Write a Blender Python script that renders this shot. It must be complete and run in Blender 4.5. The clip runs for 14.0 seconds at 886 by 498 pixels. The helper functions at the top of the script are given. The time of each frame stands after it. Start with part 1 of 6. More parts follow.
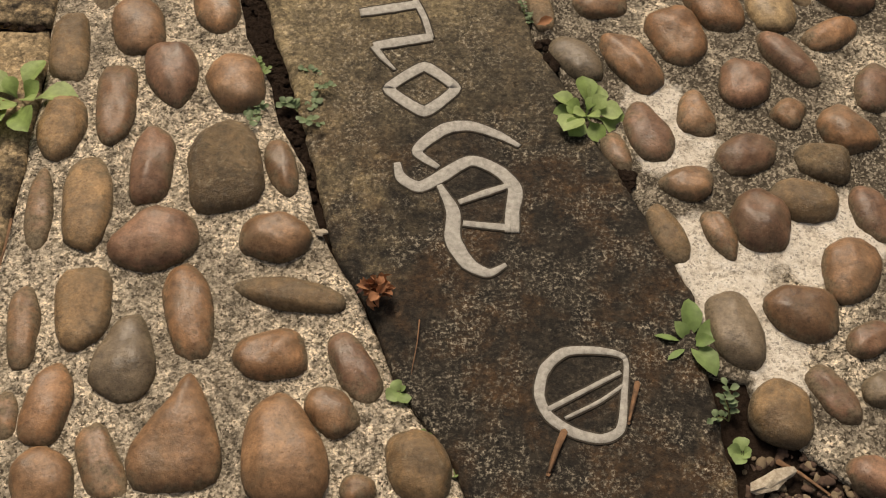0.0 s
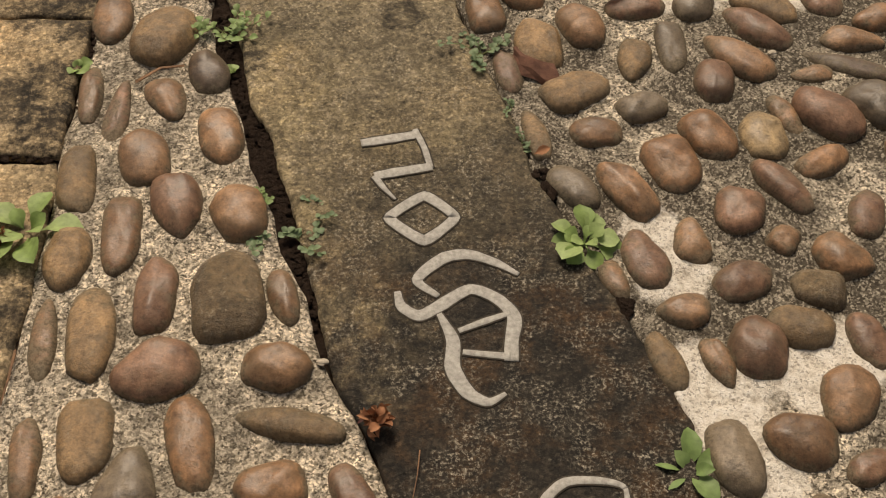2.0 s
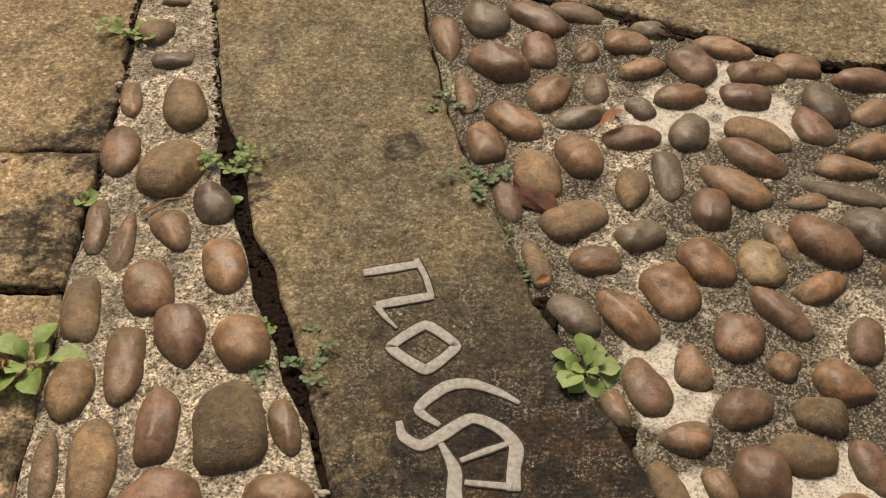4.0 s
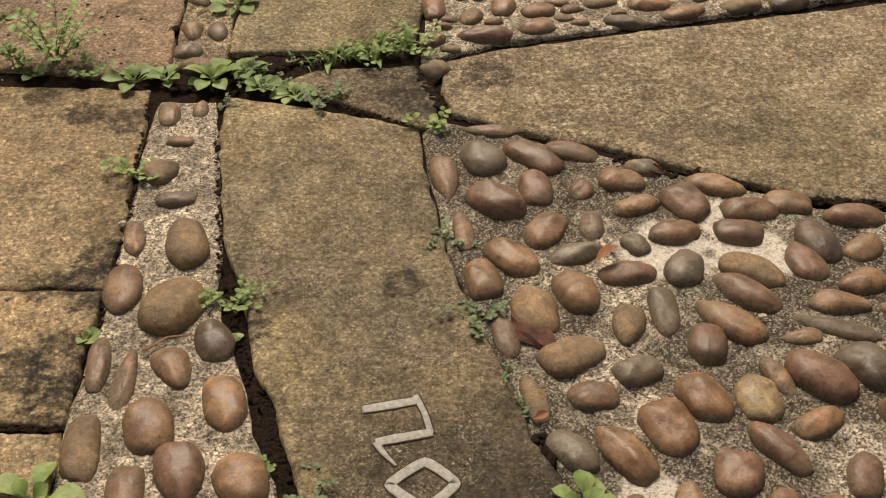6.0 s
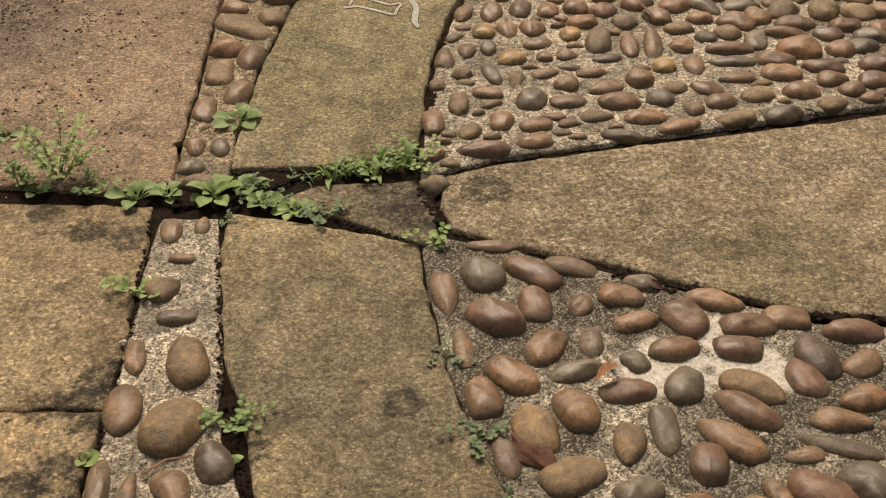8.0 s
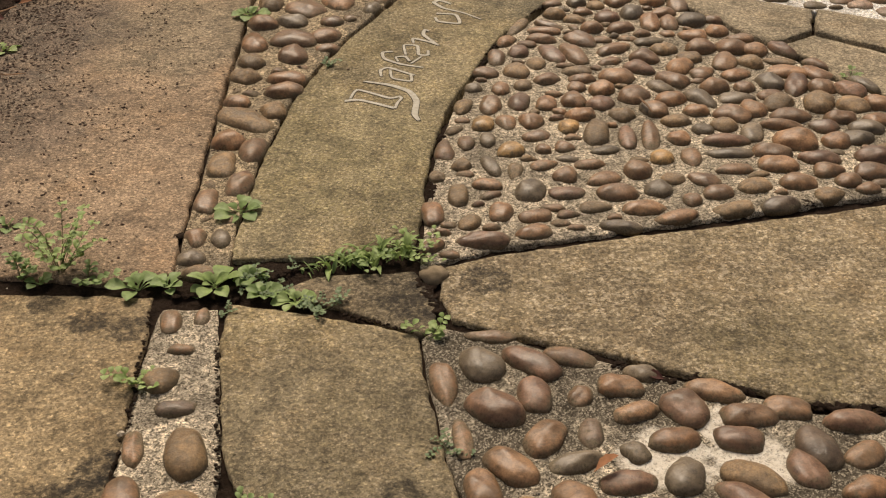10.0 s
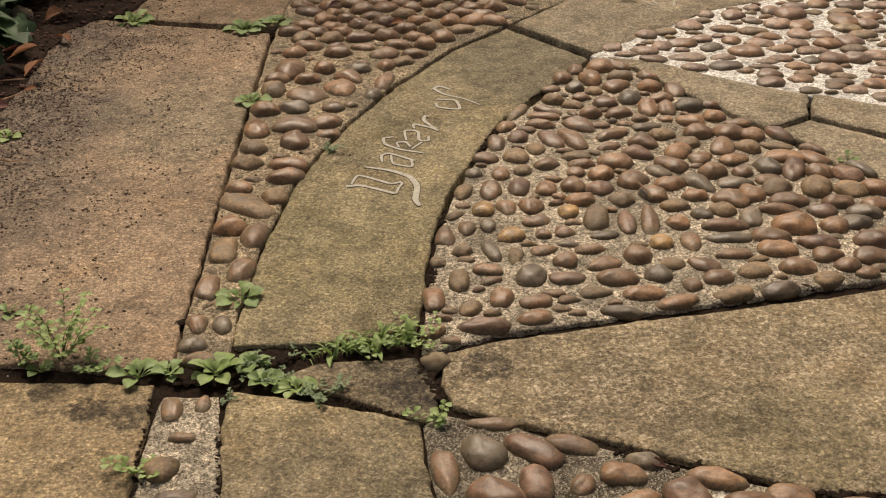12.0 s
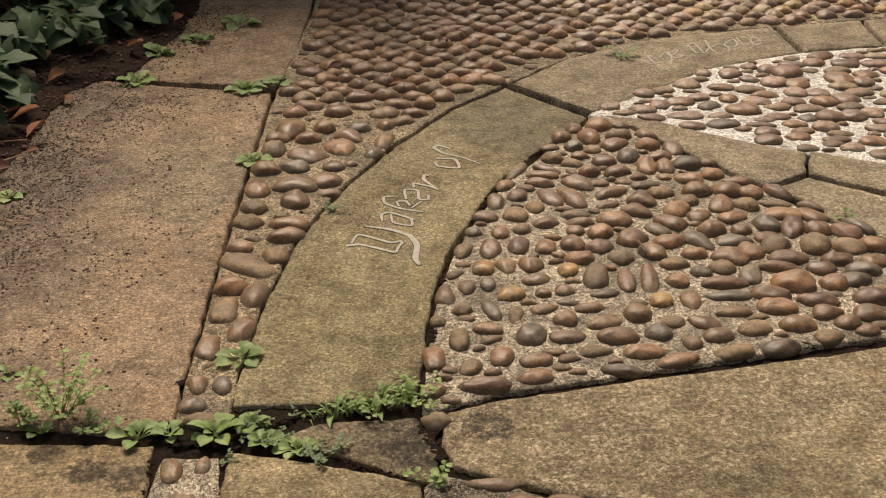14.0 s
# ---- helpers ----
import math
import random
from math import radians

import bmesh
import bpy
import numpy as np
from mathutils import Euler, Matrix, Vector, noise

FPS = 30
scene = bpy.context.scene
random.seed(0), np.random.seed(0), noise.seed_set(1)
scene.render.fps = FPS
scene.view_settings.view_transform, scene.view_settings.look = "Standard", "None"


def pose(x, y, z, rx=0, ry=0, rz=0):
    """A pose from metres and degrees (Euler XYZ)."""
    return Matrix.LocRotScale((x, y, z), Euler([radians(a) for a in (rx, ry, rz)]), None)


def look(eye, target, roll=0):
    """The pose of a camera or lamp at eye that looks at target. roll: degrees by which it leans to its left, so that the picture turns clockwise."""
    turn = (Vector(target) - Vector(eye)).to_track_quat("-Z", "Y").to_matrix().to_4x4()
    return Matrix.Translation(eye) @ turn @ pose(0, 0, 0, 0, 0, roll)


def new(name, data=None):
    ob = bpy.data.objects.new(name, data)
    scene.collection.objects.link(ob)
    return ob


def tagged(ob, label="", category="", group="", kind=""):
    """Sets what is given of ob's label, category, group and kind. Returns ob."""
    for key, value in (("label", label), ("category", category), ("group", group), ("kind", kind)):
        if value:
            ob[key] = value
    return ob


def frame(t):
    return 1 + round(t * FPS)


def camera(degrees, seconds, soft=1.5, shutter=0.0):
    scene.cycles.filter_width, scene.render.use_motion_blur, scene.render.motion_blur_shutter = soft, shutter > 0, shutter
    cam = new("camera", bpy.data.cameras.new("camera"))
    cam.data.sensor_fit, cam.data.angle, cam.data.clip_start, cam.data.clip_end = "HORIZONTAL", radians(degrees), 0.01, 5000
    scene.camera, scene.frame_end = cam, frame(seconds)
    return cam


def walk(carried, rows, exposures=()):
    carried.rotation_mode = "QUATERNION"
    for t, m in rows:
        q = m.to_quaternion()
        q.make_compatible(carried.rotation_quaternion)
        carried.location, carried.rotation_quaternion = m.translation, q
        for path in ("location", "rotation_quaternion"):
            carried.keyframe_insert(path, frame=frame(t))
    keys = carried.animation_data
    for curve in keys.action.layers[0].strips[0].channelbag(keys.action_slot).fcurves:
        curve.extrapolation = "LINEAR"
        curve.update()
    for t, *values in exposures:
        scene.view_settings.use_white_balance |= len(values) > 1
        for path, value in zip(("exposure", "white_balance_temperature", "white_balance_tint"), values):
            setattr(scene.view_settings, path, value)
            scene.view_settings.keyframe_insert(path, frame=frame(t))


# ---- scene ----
cam = camera(38.3, 14.0, soft=1.15)
PATH = [
    (0, (0.0, -0.134, 1.26), (0.007, 0.981, -0.401), 0.9),
    (0.5, (0.003, -0.128, 1.268), (0.006, 1.02, -0.37), 0.7),
    (1, (0.003, -0.125, 1.277), (0.005, 1.056, -0.337), 0.5),
    (1.5, (0.003, -0.123, 1.284), (0.005, 1.092, -0.305), 0.5),
    (2, (0.006, -0.121, 1.289), (0.004, 1.128, -0.273), 0.2),
    (2.5, (0.007, -0.122, 1.294), (0.004, 1.163, -0.239), 0.1),
    (3, (0.007, -0.122, 1.3), (0.003, 1.197, -0.204), 0.0),
    (5.3, (0.015, -0.129, 1.314), (0.004, 1.357, -0.024), -0.6),
    (5.5, (0.011, -0.13, 1.321), (0.004, 1.368, -0.003), -0.5),
    (6, (0.011, -0.131, 1.326), (0.004, 1.4, 0.039), -0.5),
    (6.5, (0.012, -0.132, 1.33), (0.004, 1.43, 0.081), -0.6),
    (7, (0.013, -0.127, 1.341), (0.005, 1.458, 0.122), -0.7),
    (7.5, (0.013, -0.119, 1.352), (0.005, 1.485, 0.158), -0.7),
    (8, (0.014, -0.113, 1.363), (0.006, 1.508, 0.191), -0.8),
    (10.3, (0.019, -0.121, 1.364), (0.01, 1.59, 0.33), -0.9),
    (10.5, (0.014, -0.122, 1.368), (0.007, 1.596, 0.345), -0.9),
    (11, (0.014, -0.119, 1.372), (0.008, 1.616, 0.376), -0.9),
    (11.5, (0.014, -0.118, 1.378), (0.008, 1.631, 0.408), -1.0),
    (12, (0.016, -0.117, 1.381), (0.009, 1.645, 0.435), -1.0),
    (12.5, (0.016, -0.118, 1.385), (0.01, 1.655, 0.46), -1.1),
    (13, (0.018, -0.119, 1.385), (0.011, 1.666, 0.482), -1.1),
    (13.5, (0.019, -0.12, 1.387), (0.011, 1.674, 0.503), -1.2),
    (14, (0.017, -0.119, 1.39), (0.011, 1.683, 0.522), -1.2),
]
walk(cam, [(t, look(eye, target, roll)) for t, eye, target, roll in PATH], exposures=[(0.0, 0.08, 7250, 13), (6.5, 0.2, 7250, 13), (11.0, 0.18, 7250, 13), (14.0, 0.2, 7250, 13)])

# ---- light ----
world = bpy.data.worlds.new("sky")
scene.world = world
world.use_nodes = True
wn = world.node_tree.nodes
sky = wn.new("ShaderNodeTexSky")
sky.sky_type, sky.sun_disc = "NISHITA", False
sky.sun_elevation, sky.sun_rotation = radians(53), radians(-12)
sky.air_density, sky.dust_density, sky.ozone_density = 1.0, 4.0, 0.6
haze = wn.new("ShaderNodeHueSaturation")  # thin cloud: a paler sky
haze.inputs["Saturation"].default_value = 0.45
world.node_tree.links.new(sky.outputs[0], haze.inputs["Color"])
world.node_tree.links.new(haze.outputs[0], wn["Background"].inputs[0])
wn["Background"].inputs[1].default_value = 0.063
sun = new("sun", bpy.data.lights.new("sun", "SUN"))
sun.data.energy, sun.data.angle, sun.data.color = 3.0, radians(26), (1.0, 0.9, 0.76)
sun.matrix_world = look((-0.7, 5.4, 5.2), (0.1, 1.6, 0))


# ---- materials ----
def shader(name, rough=0.8, spec=0.4):
    m = bpy.data.materials.new(name)
    m.use_nodes = True
    nt = m.node_tree
    b = nt.nodes["Principled BSDF"]
    b.inputs["Roughness"].default_value = rough
    b.inputs["Specular IOR Level"].default_value = spec
    return m, nt, b


def place(nt, shift=False):
    """World position, moved by the object's random number where asked."""
    g = nt.nodes.new("ShaderNodeNewGeometry")
    if not shift:
        return g.outputs["Position"]
    o = nt.nodes.new("ShaderNodeObjectInfo")
    v = nt.nodes.new("ShaderNodeVectorMath")
    v.operation = "MULTIPLY_ADD"
    v.inputs[1].default_value = (7, 5, 3)
    nt.links.new(o.outputs["Random"], v.inputs[0])
    nt.links.new(g.outputs["Position"], v.inputs[2])
    return v.outputs[0]


def noise_of(nt, vec, scale, detail=4.0, rough=0.6, distort=0.0):
    n = nt.nodes.new("ShaderNodeTexNoise")
    n.inputs["Scale"].default_value, n.inputs["Detail"].default_value = scale, detail
    n.inputs["Roughness"].default_value, n.inputs["Distortion"].default_value = rough, distort
    nt.links.new(vec, n.inputs["Vector"])
    return n.outputs["Fac"]


def cells_of(nt, vec, scale, what="Color"):
    n = nt.nodes.new("ShaderNodeTexVoronoi")
    n.inputs["Scale"].default_value = scale
    nt.links.new(vec, n.inputs["Vector"])
    return n.outputs[what]


def warped(nt, vec, scale, by):
    """A position shaken by noise, so that grains lose their straight borders."""
    n = nt.nodes.new("ShaderNodeTexNoise")
    n.inputs["Scale"].default_value, n.inputs["Detail"].default_value = scale, 2
    nt.links.new(vec, n.inputs["Vector"])
    v = nt.nodes.new("ShaderNodeVectorMath")
    v.operation = "MULTIPLY_ADD"
    v.inputs[1].default_value = (by, by, by)
    nt.links.new(n.outputs["Color"], v.inputs[0])
    nt.links.new(vec, v.inputs[2])
    return v.outputs[0]


def ramp(nt, fac, *stops):
    r = nt.nodes.new("ShaderNodeValToRGB")
    e = r.color_ramp.elements
    while len(e) < len(stops):
        e.new(0.5)
    for el, (p, c) in zip(e, stops):
        el.position = p
        el.color = (*c, 1) if isinstance(c, tuple) else (c, c, c, 1)
    nt.links.new(fac, r.inputs[0])
    return r.outputs[0]


def mix(nt, fac, a, b, how="MIX"):
    n = nt.nodes.new("ShaderNodeMix")
    n.data_type, n.blend_type = "RGBA", how
    for sock, v in ((n.inputs[0], fac), (n.inputs[6], a), (n.inputs[7], b)):
        if isinstance(v, (int, float)):
            sock.default_value = v
        elif isinstance(v, tuple):
            sock.default_value = (*v, 1)
        else:
            nt.links.new(v, sock)
    return n.outputs[2]


def maths(nt, how, a, b):
    n = nt.nodes.new("ShaderNodeMath")
    n.operation = how
    for sock, v in zip(n.inputs, (a, b)):
        if isinstance(v, (int, float)):
            sock.default_value = v
        else:
            nt.links.new(v, sock)
    return n.outputs[0]


def bump(nt, bsdf, height, strength, distance):
    n = nt.nodes.new("ShaderNodeBump")
    n.inputs["Strength"].default_value, n.inputs["Distance"].default_value = strength, distance
    nt.links.new(height, n.inputs["Height"])
    nt.links.new(n.outputs[0], bsdf.inputs["Normal"])


def blot(nt, vec, x, y, size, ragged=0.7):
    """A ragged stain round a place of the ground: 1 inside, 0 outside."""
    d = nt.nodes.new("ShaderNodeVectorMath")
    d.operation = "DISTANCE"
    d.inputs[1].default_value = (x, y, 0)
    nt.links.new(vec, d.inputs[0])
    n = noise_of(nt, vec, 2.2 / size, 7, 0.7)
    v = maths(nt, "ADD", maths(nt, "DIVIDE", d.outputs["Value"], size), maths(nt, "MULTIPLY", maths(nt, "SUBTRACT", n, 0.5), 2.4 * ragged))
    return ramp(nt, v, (0.72, 1.0), (0.9, 0.0)) if size < 0.2 else ramp(nt, v, (0.55, 1.0), (1.0, 0.0))


def paving(name, light, mid, dark, stains=(), speck=0.5, lichen=0.0, moss=0.0, spot=105):
    """Weathered concrete or sandstone flag: broad and small mottling, sand grains, lichen flecks and pits, algae stains with places of their own."""
    m, nt, b = shader(name, 0.85, 0.3)
    p = place(nt)
    broad, patch = noise_of(nt, p, 2.6, 5, 0.6, 0.5), noise_of(nt, p, 11, 6, 0.68, 0.4)
    blotch, fine, sand = noise_of(nt, p, 40, 5, 0.7, 0.2), noise_of(nt, p, 115, 4, 0.7), noise_of(nt, p, 400, 2, 0.6)
    col = ramp(nt, broad, (0.34, dark), (0.5, mid), (0.66, light))
    col = mix(nt, 0.6, col, ramp(nt, patch, (0.34, 0.5), (0.5, 1.0), (0.66, 1.4)), "MULTIPLY")
    col = mix(nt, 0.6, col, ramp(nt, blotch, (0.34, 0.5), (0.5, 1.0), (0.66, 1.5)), "MULTIPLY")
    col = mix(nt, ramp(nt, noise_of(nt, p, 6.5, 5, 0.65), (0.5, 0.0), (0.66, 0.55)), col, mix(nt, 1.0, col, (1.06, 0.95, 0.82), "MULTIPLY"))
    if moss:
        col = mix(nt, ramp(nt, noise_of(nt, p, 4.3, 6, 0.7), (0.44, 0.0), (0.6, moss)), col, mix(nt, 1.0, col, (0.93, 0.92, 0.7), "MULTIPLY"))
    col = mix(nt, 0.72, col, ramp(nt, fine, (0.36, 0.4), (0.5, 1.0), (0.64, 1.65)), "MULTIPLY")
    col = mix(nt, 0.35, col, ramp(nt, sand, (0.33, 0.5), (0.5, 1.0), (0.66, 1.45)), "MULTIPLY")
    grown_over = ramp(nt, patch, (0.4, 0.25), (0.58, 1.0))
    grain = ramp(nt, noise_of(nt, p, 210, 4, 0.75), (0.5, 0.0), (0.62, 1.0))
    col = mix(nt, maths(nt, "MULTIPLY", maths(nt, "MULTIPLY", grain, speck), grown_over), col, tuple(min(1, 1.45 * v) for v in light))
    if lichen:
        spots = maths(nt, "MULTIPLY", ramp(nt, noise_of(nt, p, spot, 5, 0.72), (0.5, 0.0), (0.58, lichen)), grown_over)
        col = mix(nt, spots, col, (0.52, 0.43, 0.305))
    frayed = ramp(nt, noise_of(nt, p, 26, 8, 0.8), (0.42, 0.2), (0.54, 1.0))
    gritty = maths(nt, "MULTIPLY", grain, ramp(nt, noise_of(nt, p, 13, 6, 0.75), (0.45, 0.04), (0.6, 0.95)))
    for x, y, size, c, k in stains:
        dirty = mix(nt, ramp(nt, blotch, (0.42, 0.0), (0.62, 1.0)), c, tuple(2.4 * v for v in c))
        mask = maths(nt, "MULTIPLY", blot(nt, p, x, y, size), k)
        if size > 0.2:
            dirty = mix(nt, ramp(nt, patch, (0.47, 0.0), (0.62, 0.8)), dirty, (4.6 * c[0], 3.1 * c[1], 1.9 * c[2]) if c[0] < 0.02 else tuple(2.8 * v for v in c))
            dirty = mix(nt, gritty, dirty, (0.29, 0.255, 0.195))
        else:
            mask = maths(nt, "MULTIPLY", mask, frayed)
        dirty = mix(nt, 0.7, dirty, ramp(nt, fine, (0.36, 0.4), (0.5, 1.0), (0.64, 1.65)), "MULTIPLY")
        col = mix(nt, mask, col, dirty)
    gs = nt.nodes.new("ShaderNodeSeparateColor")
    nt.links.new(cells_of(nt, warped(nt, p, 240, 0.007), 250), gs.inputs[0])
    col = mix(nt, 0.7, col, ramp(nt, gs.outputs[0], (0.0, 0.5), (0.45, 0.95), (0.8, 1.12), (1.0, 2.0)), "MULTIPLY")
    pits = ramp(nt, noise_of(nt, p, 88, 5, 0.8), (0.61, 0.0), (0.67, 0.75))
    col = mix(nt, pits, col, mix(nt, 1.0, col, (0.32, 0.29, 0.24), "MULTIPLY"))
    nt.links.new(col, b.inputs["Base Color"])
    h = maths(nt, "ADD", maths(nt, "MULTIPLY", blotch, 1.6), maths(nt, "MULTIPLY", fine, 0.9))
    h = maths(nt, "SUBTRACT", maths(nt, "ADD", h, maths(nt, "MULTIPLY", sand, 0.15)), maths(nt, "MULTIPLY", pits, 1.2))
    bump(nt, b, h, 0.75, 0.0035)
    return m


def pebble(name, base, other, pitted=0.0):
    """A river pebble, worn smooth and faintly glossy: its own shade, soft clouds, fine pits, a foot darkened as mud and
    contact shade.
    """
    m, nt, b = shader(name, 0.5, 0.45)
    p = place(nt, True)
    o = nt.nodes.new("ShaderNodeObjectInfo").outputs["Random"]
    col = mix(nt, o, base, other)
    cloud, fine = noise_of(nt, p, 17, 4, 0.6, 0.7), noise_of(nt, p, 230, 4, 0.75)
    col = mix(nt, 1.0, col, ramp(nt, o, (0.0, 0.72), (0.35, 1.0), (0.7, 0.86), (1.0, 1.12)), "MULTIPLY")
    col = mix(nt, 0.7, col, ramp(nt, cloud, (0.32, 0.45), (0.5, 1.0), (0.68, 1.6)), "MULTIPLY")
    col = mix(nt, 0.6, col, ramp(nt, fine, (0.3, 0.5), (0.5, 1.0), (0.7, 1.4)), "MULTIPLY")
    col = mix(nt, 0.5, col, ramp(nt, noise_of(nt, p, 62, 4, 0.7), (0.35, 0.5), (0.5, 1.0), (0.65, 1.5)), "MULTIPLY")
    veil = ramp(nt, noise_of(nt, p, 24, 5, 0.68), (0.48, 0.0), (0.68, 0.5))
    col = mix(nt, veil, col, (0.165, 0.122, 0.076))
    grime = ramp(nt, noise_of(nt, p, 75, 6, 0.8), (0.53, 0.0), (0.66, 0.75))
    col = mix(nt, grime, col, mix(nt, 1.0, col, (0.4, 0.36, 0.31), "MULTIPLY"))
    dots = ramp(nt, cells_of(nt, p, 260, "Distance"), (0.1, 1.0), (0.2, 0.0))
    col = mix(nt, maths(nt, "MULTIPLY", dots, ramp(nt, noise_of(nt, p, 30, 2, 0.5), (0.5, 0.0), (0.62, 0.75))), col, mix(nt, 1.0, col, (0.28, 0.25, 0.22), "MULTIPLY"))
    if pitted:
        col = mix(nt, ramp(nt, noise_of(nt, p, 60, 6, 0.8), (0.5, 0.0), (0.6, min(0.7, 0.4 * pitted))), col, (0.085, 0.066, 0.038))
        col = mix(nt, ramp(nt, noise_of(nt, p, 95, 5, 0.8), (0.57, 0.0), (0.66, min(0.7, 0.4 * pitted))), col, (0.36, 0.3, 0.2))
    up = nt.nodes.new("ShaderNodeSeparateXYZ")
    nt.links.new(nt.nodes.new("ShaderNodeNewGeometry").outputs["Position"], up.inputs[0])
    # raggedly darker at low world height: mud film plus painted contact shade
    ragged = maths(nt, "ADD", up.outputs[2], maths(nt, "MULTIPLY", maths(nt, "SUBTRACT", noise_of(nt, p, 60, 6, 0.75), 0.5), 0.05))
    foot_mud_shade = ramp(nt, maths(nt, "MULTIPLY", ragged, 50), (0.0, 0.85), (0.4, 0.0))
    col = mix(nt, foot_mud_shade, col, ramp(nt, fine, (0.4, (0.085, 0.065, 0.037)), (0.6, (0.19, 0.15, 0.094))))
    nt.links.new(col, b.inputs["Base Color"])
    worn = maths(nt, "ADD", ramp(nt, cloud, (0.3, 0.36), (0.7, 0.55)), maths(nt, "MULTIPLY", foot_mud_shade, 0.4))
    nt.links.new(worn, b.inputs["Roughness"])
    rough = maths(nt, "ADD", maths(nt, "MULTIPLY", fine, 0.25), maths(nt, "MULTIPLY", noise_of(nt, p, 45, 4, 0.6), 0.7))
    rough = maths(nt, "SUBTRACT", rough, maths(nt, "MULTIPLY", dots, 0.2))
    if pitted:
        rough = maths(nt, "ADD", rough, maths(nt, "MULTIPLY", noise_of(nt, p, 75, 6, 0.8), 1.6 * pitted))
    bump(nt, b, rough, 0.6, 0.0034)
    return m


def mortar(name, pale, mid, dark, k=0.5, patches=(), lo=0.47):
    """Coarse exposed sand-and-grit bed, pale grit in grey cement, dirtier in blots, with smears of fresh cement."""
    m, nt, b = shader(name, 0.95, 0.2)
    p = place(nt)
    gs, hs = nt.nodes.new("ShaderNodeSeparateColor"), nt.nodes.new("ShaderNodeSeparateColor")
    nt.links.new(cells_of(nt, warped(nt, p, 300, 0.006), 370), gs.inputs[0])
    nt.links.new(cells_of(nt, warped(nt, p, 180, 0.008), 170), hs.inputs[0])
    col = ramp(nt, gs.outputs[0], (0.0, dark), (0.3, mid), (0.56, pale), (0.8, tuple(min(0.88, 1.5 * v) for v in pale)))
    col = mix(nt, ramp(nt, hs.outputs[0], (0.82, 0.0), (0.88, 0.6)), col, mix(nt, hs.outputs[1], dark, tuple(min(0.85, 1.5 * v) for v in pale)))
    fine, broad = noise_of(nt, p, 85, 6, 0.75), noise_of(nt, p, 17, 5, 0.7)
    col = mix(nt, 0.85, col, ramp(nt, fine, (0.36, 0.25), (0.5, 1.0), (0.62, 1.6)), "MULTIPLY")
    col = mix(nt, 0.7, col, ramp(nt, broad, (0.36, 0.55), (0.52, 1.0), (0.66, 1.3)), "MULTIPLY")
    dirt = ramp(nt, noise_of(nt, p, 5.5, 6, 0.7), (lo, 0.0), (lo + 0.13, k))
    col = mix(nt, dirt, col, mix(nt, ramp(nt, gs.outputs[1], (0.6, 0.0), (0.95, 0.8)), (0.05, 0.04, 0.028), (0.5, 0.44, 0.34)))
    for x, y, size in patches:
        col = mix(nt, maths(nt, "MULTIPLY", blot(nt, p, x, y, size, 0.45), 0.92), col, mix(nt, ramp(nt, gs.outputs[2], (0.8, 0.0), (0.9, 0.6)), ramp(nt, fine, (0.34, (0.5, 0.43, 0.34)), (0.48, (0.8, 0.73, 0.62)), (0.66, (0.9, 0.85, 0.76))), (0.2, 0.165, 0.12)))
    nt.links.new(col, b.inputs["Base Color"])
    bump(nt, b, maths(nt, "ADD", noise_of(nt, p, 300, 3, 0.7), maths(nt, "MULTIPLY", fine, 1.6)), 0.8, 0.0045)
    return m


def earth(name, a, c, scale=60):
    m, nt, b = shader(name, 1.0, 0.1)
    p = place(nt)
    n = noise_of(nt, p, scale, 8, 0.75)
    nt.links.new(ramp(nt, n, (0.3, a), (0.7, c)), b.inputs["Base Color"])
    bump(nt, b, n, 1.0, 0.012)
    return m


def leafy(name, a, c, rough=0.55):
    m, nt, b = shader(name, rough, 0.35)
    p = place(nt, True)
    o = nt.nodes.new("ShaderNodeObjectInfo").outputs["Random"]
    col = mix(nt, o, a, c)
    col = mix(nt, 0.6, col, ramp(nt, noise_of(nt, p, 90, 4, 0.6), (0.3, 0.6), (0.7, 1.3)), "MULTIPLY")
    nt.links.new(col, b.inputs["Base Color"])
    bump(nt, b, noise_of(nt, p, 260, 2), 0.3, 0.001)
    t = nt.nodes.new("ShaderNodeBsdfTranslucent")
    nt.links.new(col, t.inputs[0])
    s = nt.nodes.new("ShaderNodeMixShader")
    s.inputs[0].default_value = 0.22
    nt.links.new(b.outputs[0], s.inputs[1])
    nt.links.new(t.outputs[0], s.inputs[2])
    nt.links.new(s.outputs[0], nt.nodes["Material Output"].inputs[0])
    return m


def plain(name, a, c, rough=0.7, scale=80, metal=0.0):
    m, nt, b = shader(name, rough, 0.4)
    p = place(nt)
    n = noise_of(nt, p, scale, 5, 0.7)
    nt.links.new(ramp(nt, n, (0.33, a), (0.67, c)), b.inputs["Base Color"])
    b.inputs["Metallic"].default_value = metal
    bump(nt, b, n, 0.4, 0.0015)
    return m


PATCHES = ((0.364, 1.441, 0.09), (0.501, 1.439, 0.08), (0.470, 1.527, 0.06), (0.330, 0.689, 0.09), (0.296, 0.724, 0.05), (0.300, 0.871, 0.06), (0.279, 0.950, 0.05), (0.381, 0.579, 0.05), (0.494, 0.752, 0.07), (0.448, 0.718, 0.06), (0.383, 0.543, 0.04))
DARK = (0.0125, 0.0098, 0.0066)
MOSS = (0.07, 0.06, 0.022)
SOOT = (0.014, 0.011, 0.0072)
DUST = (0.058, 0.042, 0.031)
FLAG = dict(light=(0.318, 0.25, 0.145), mid=(0.234, 0.182, 0.102), dark=(0.152, 0.118, 0.066))
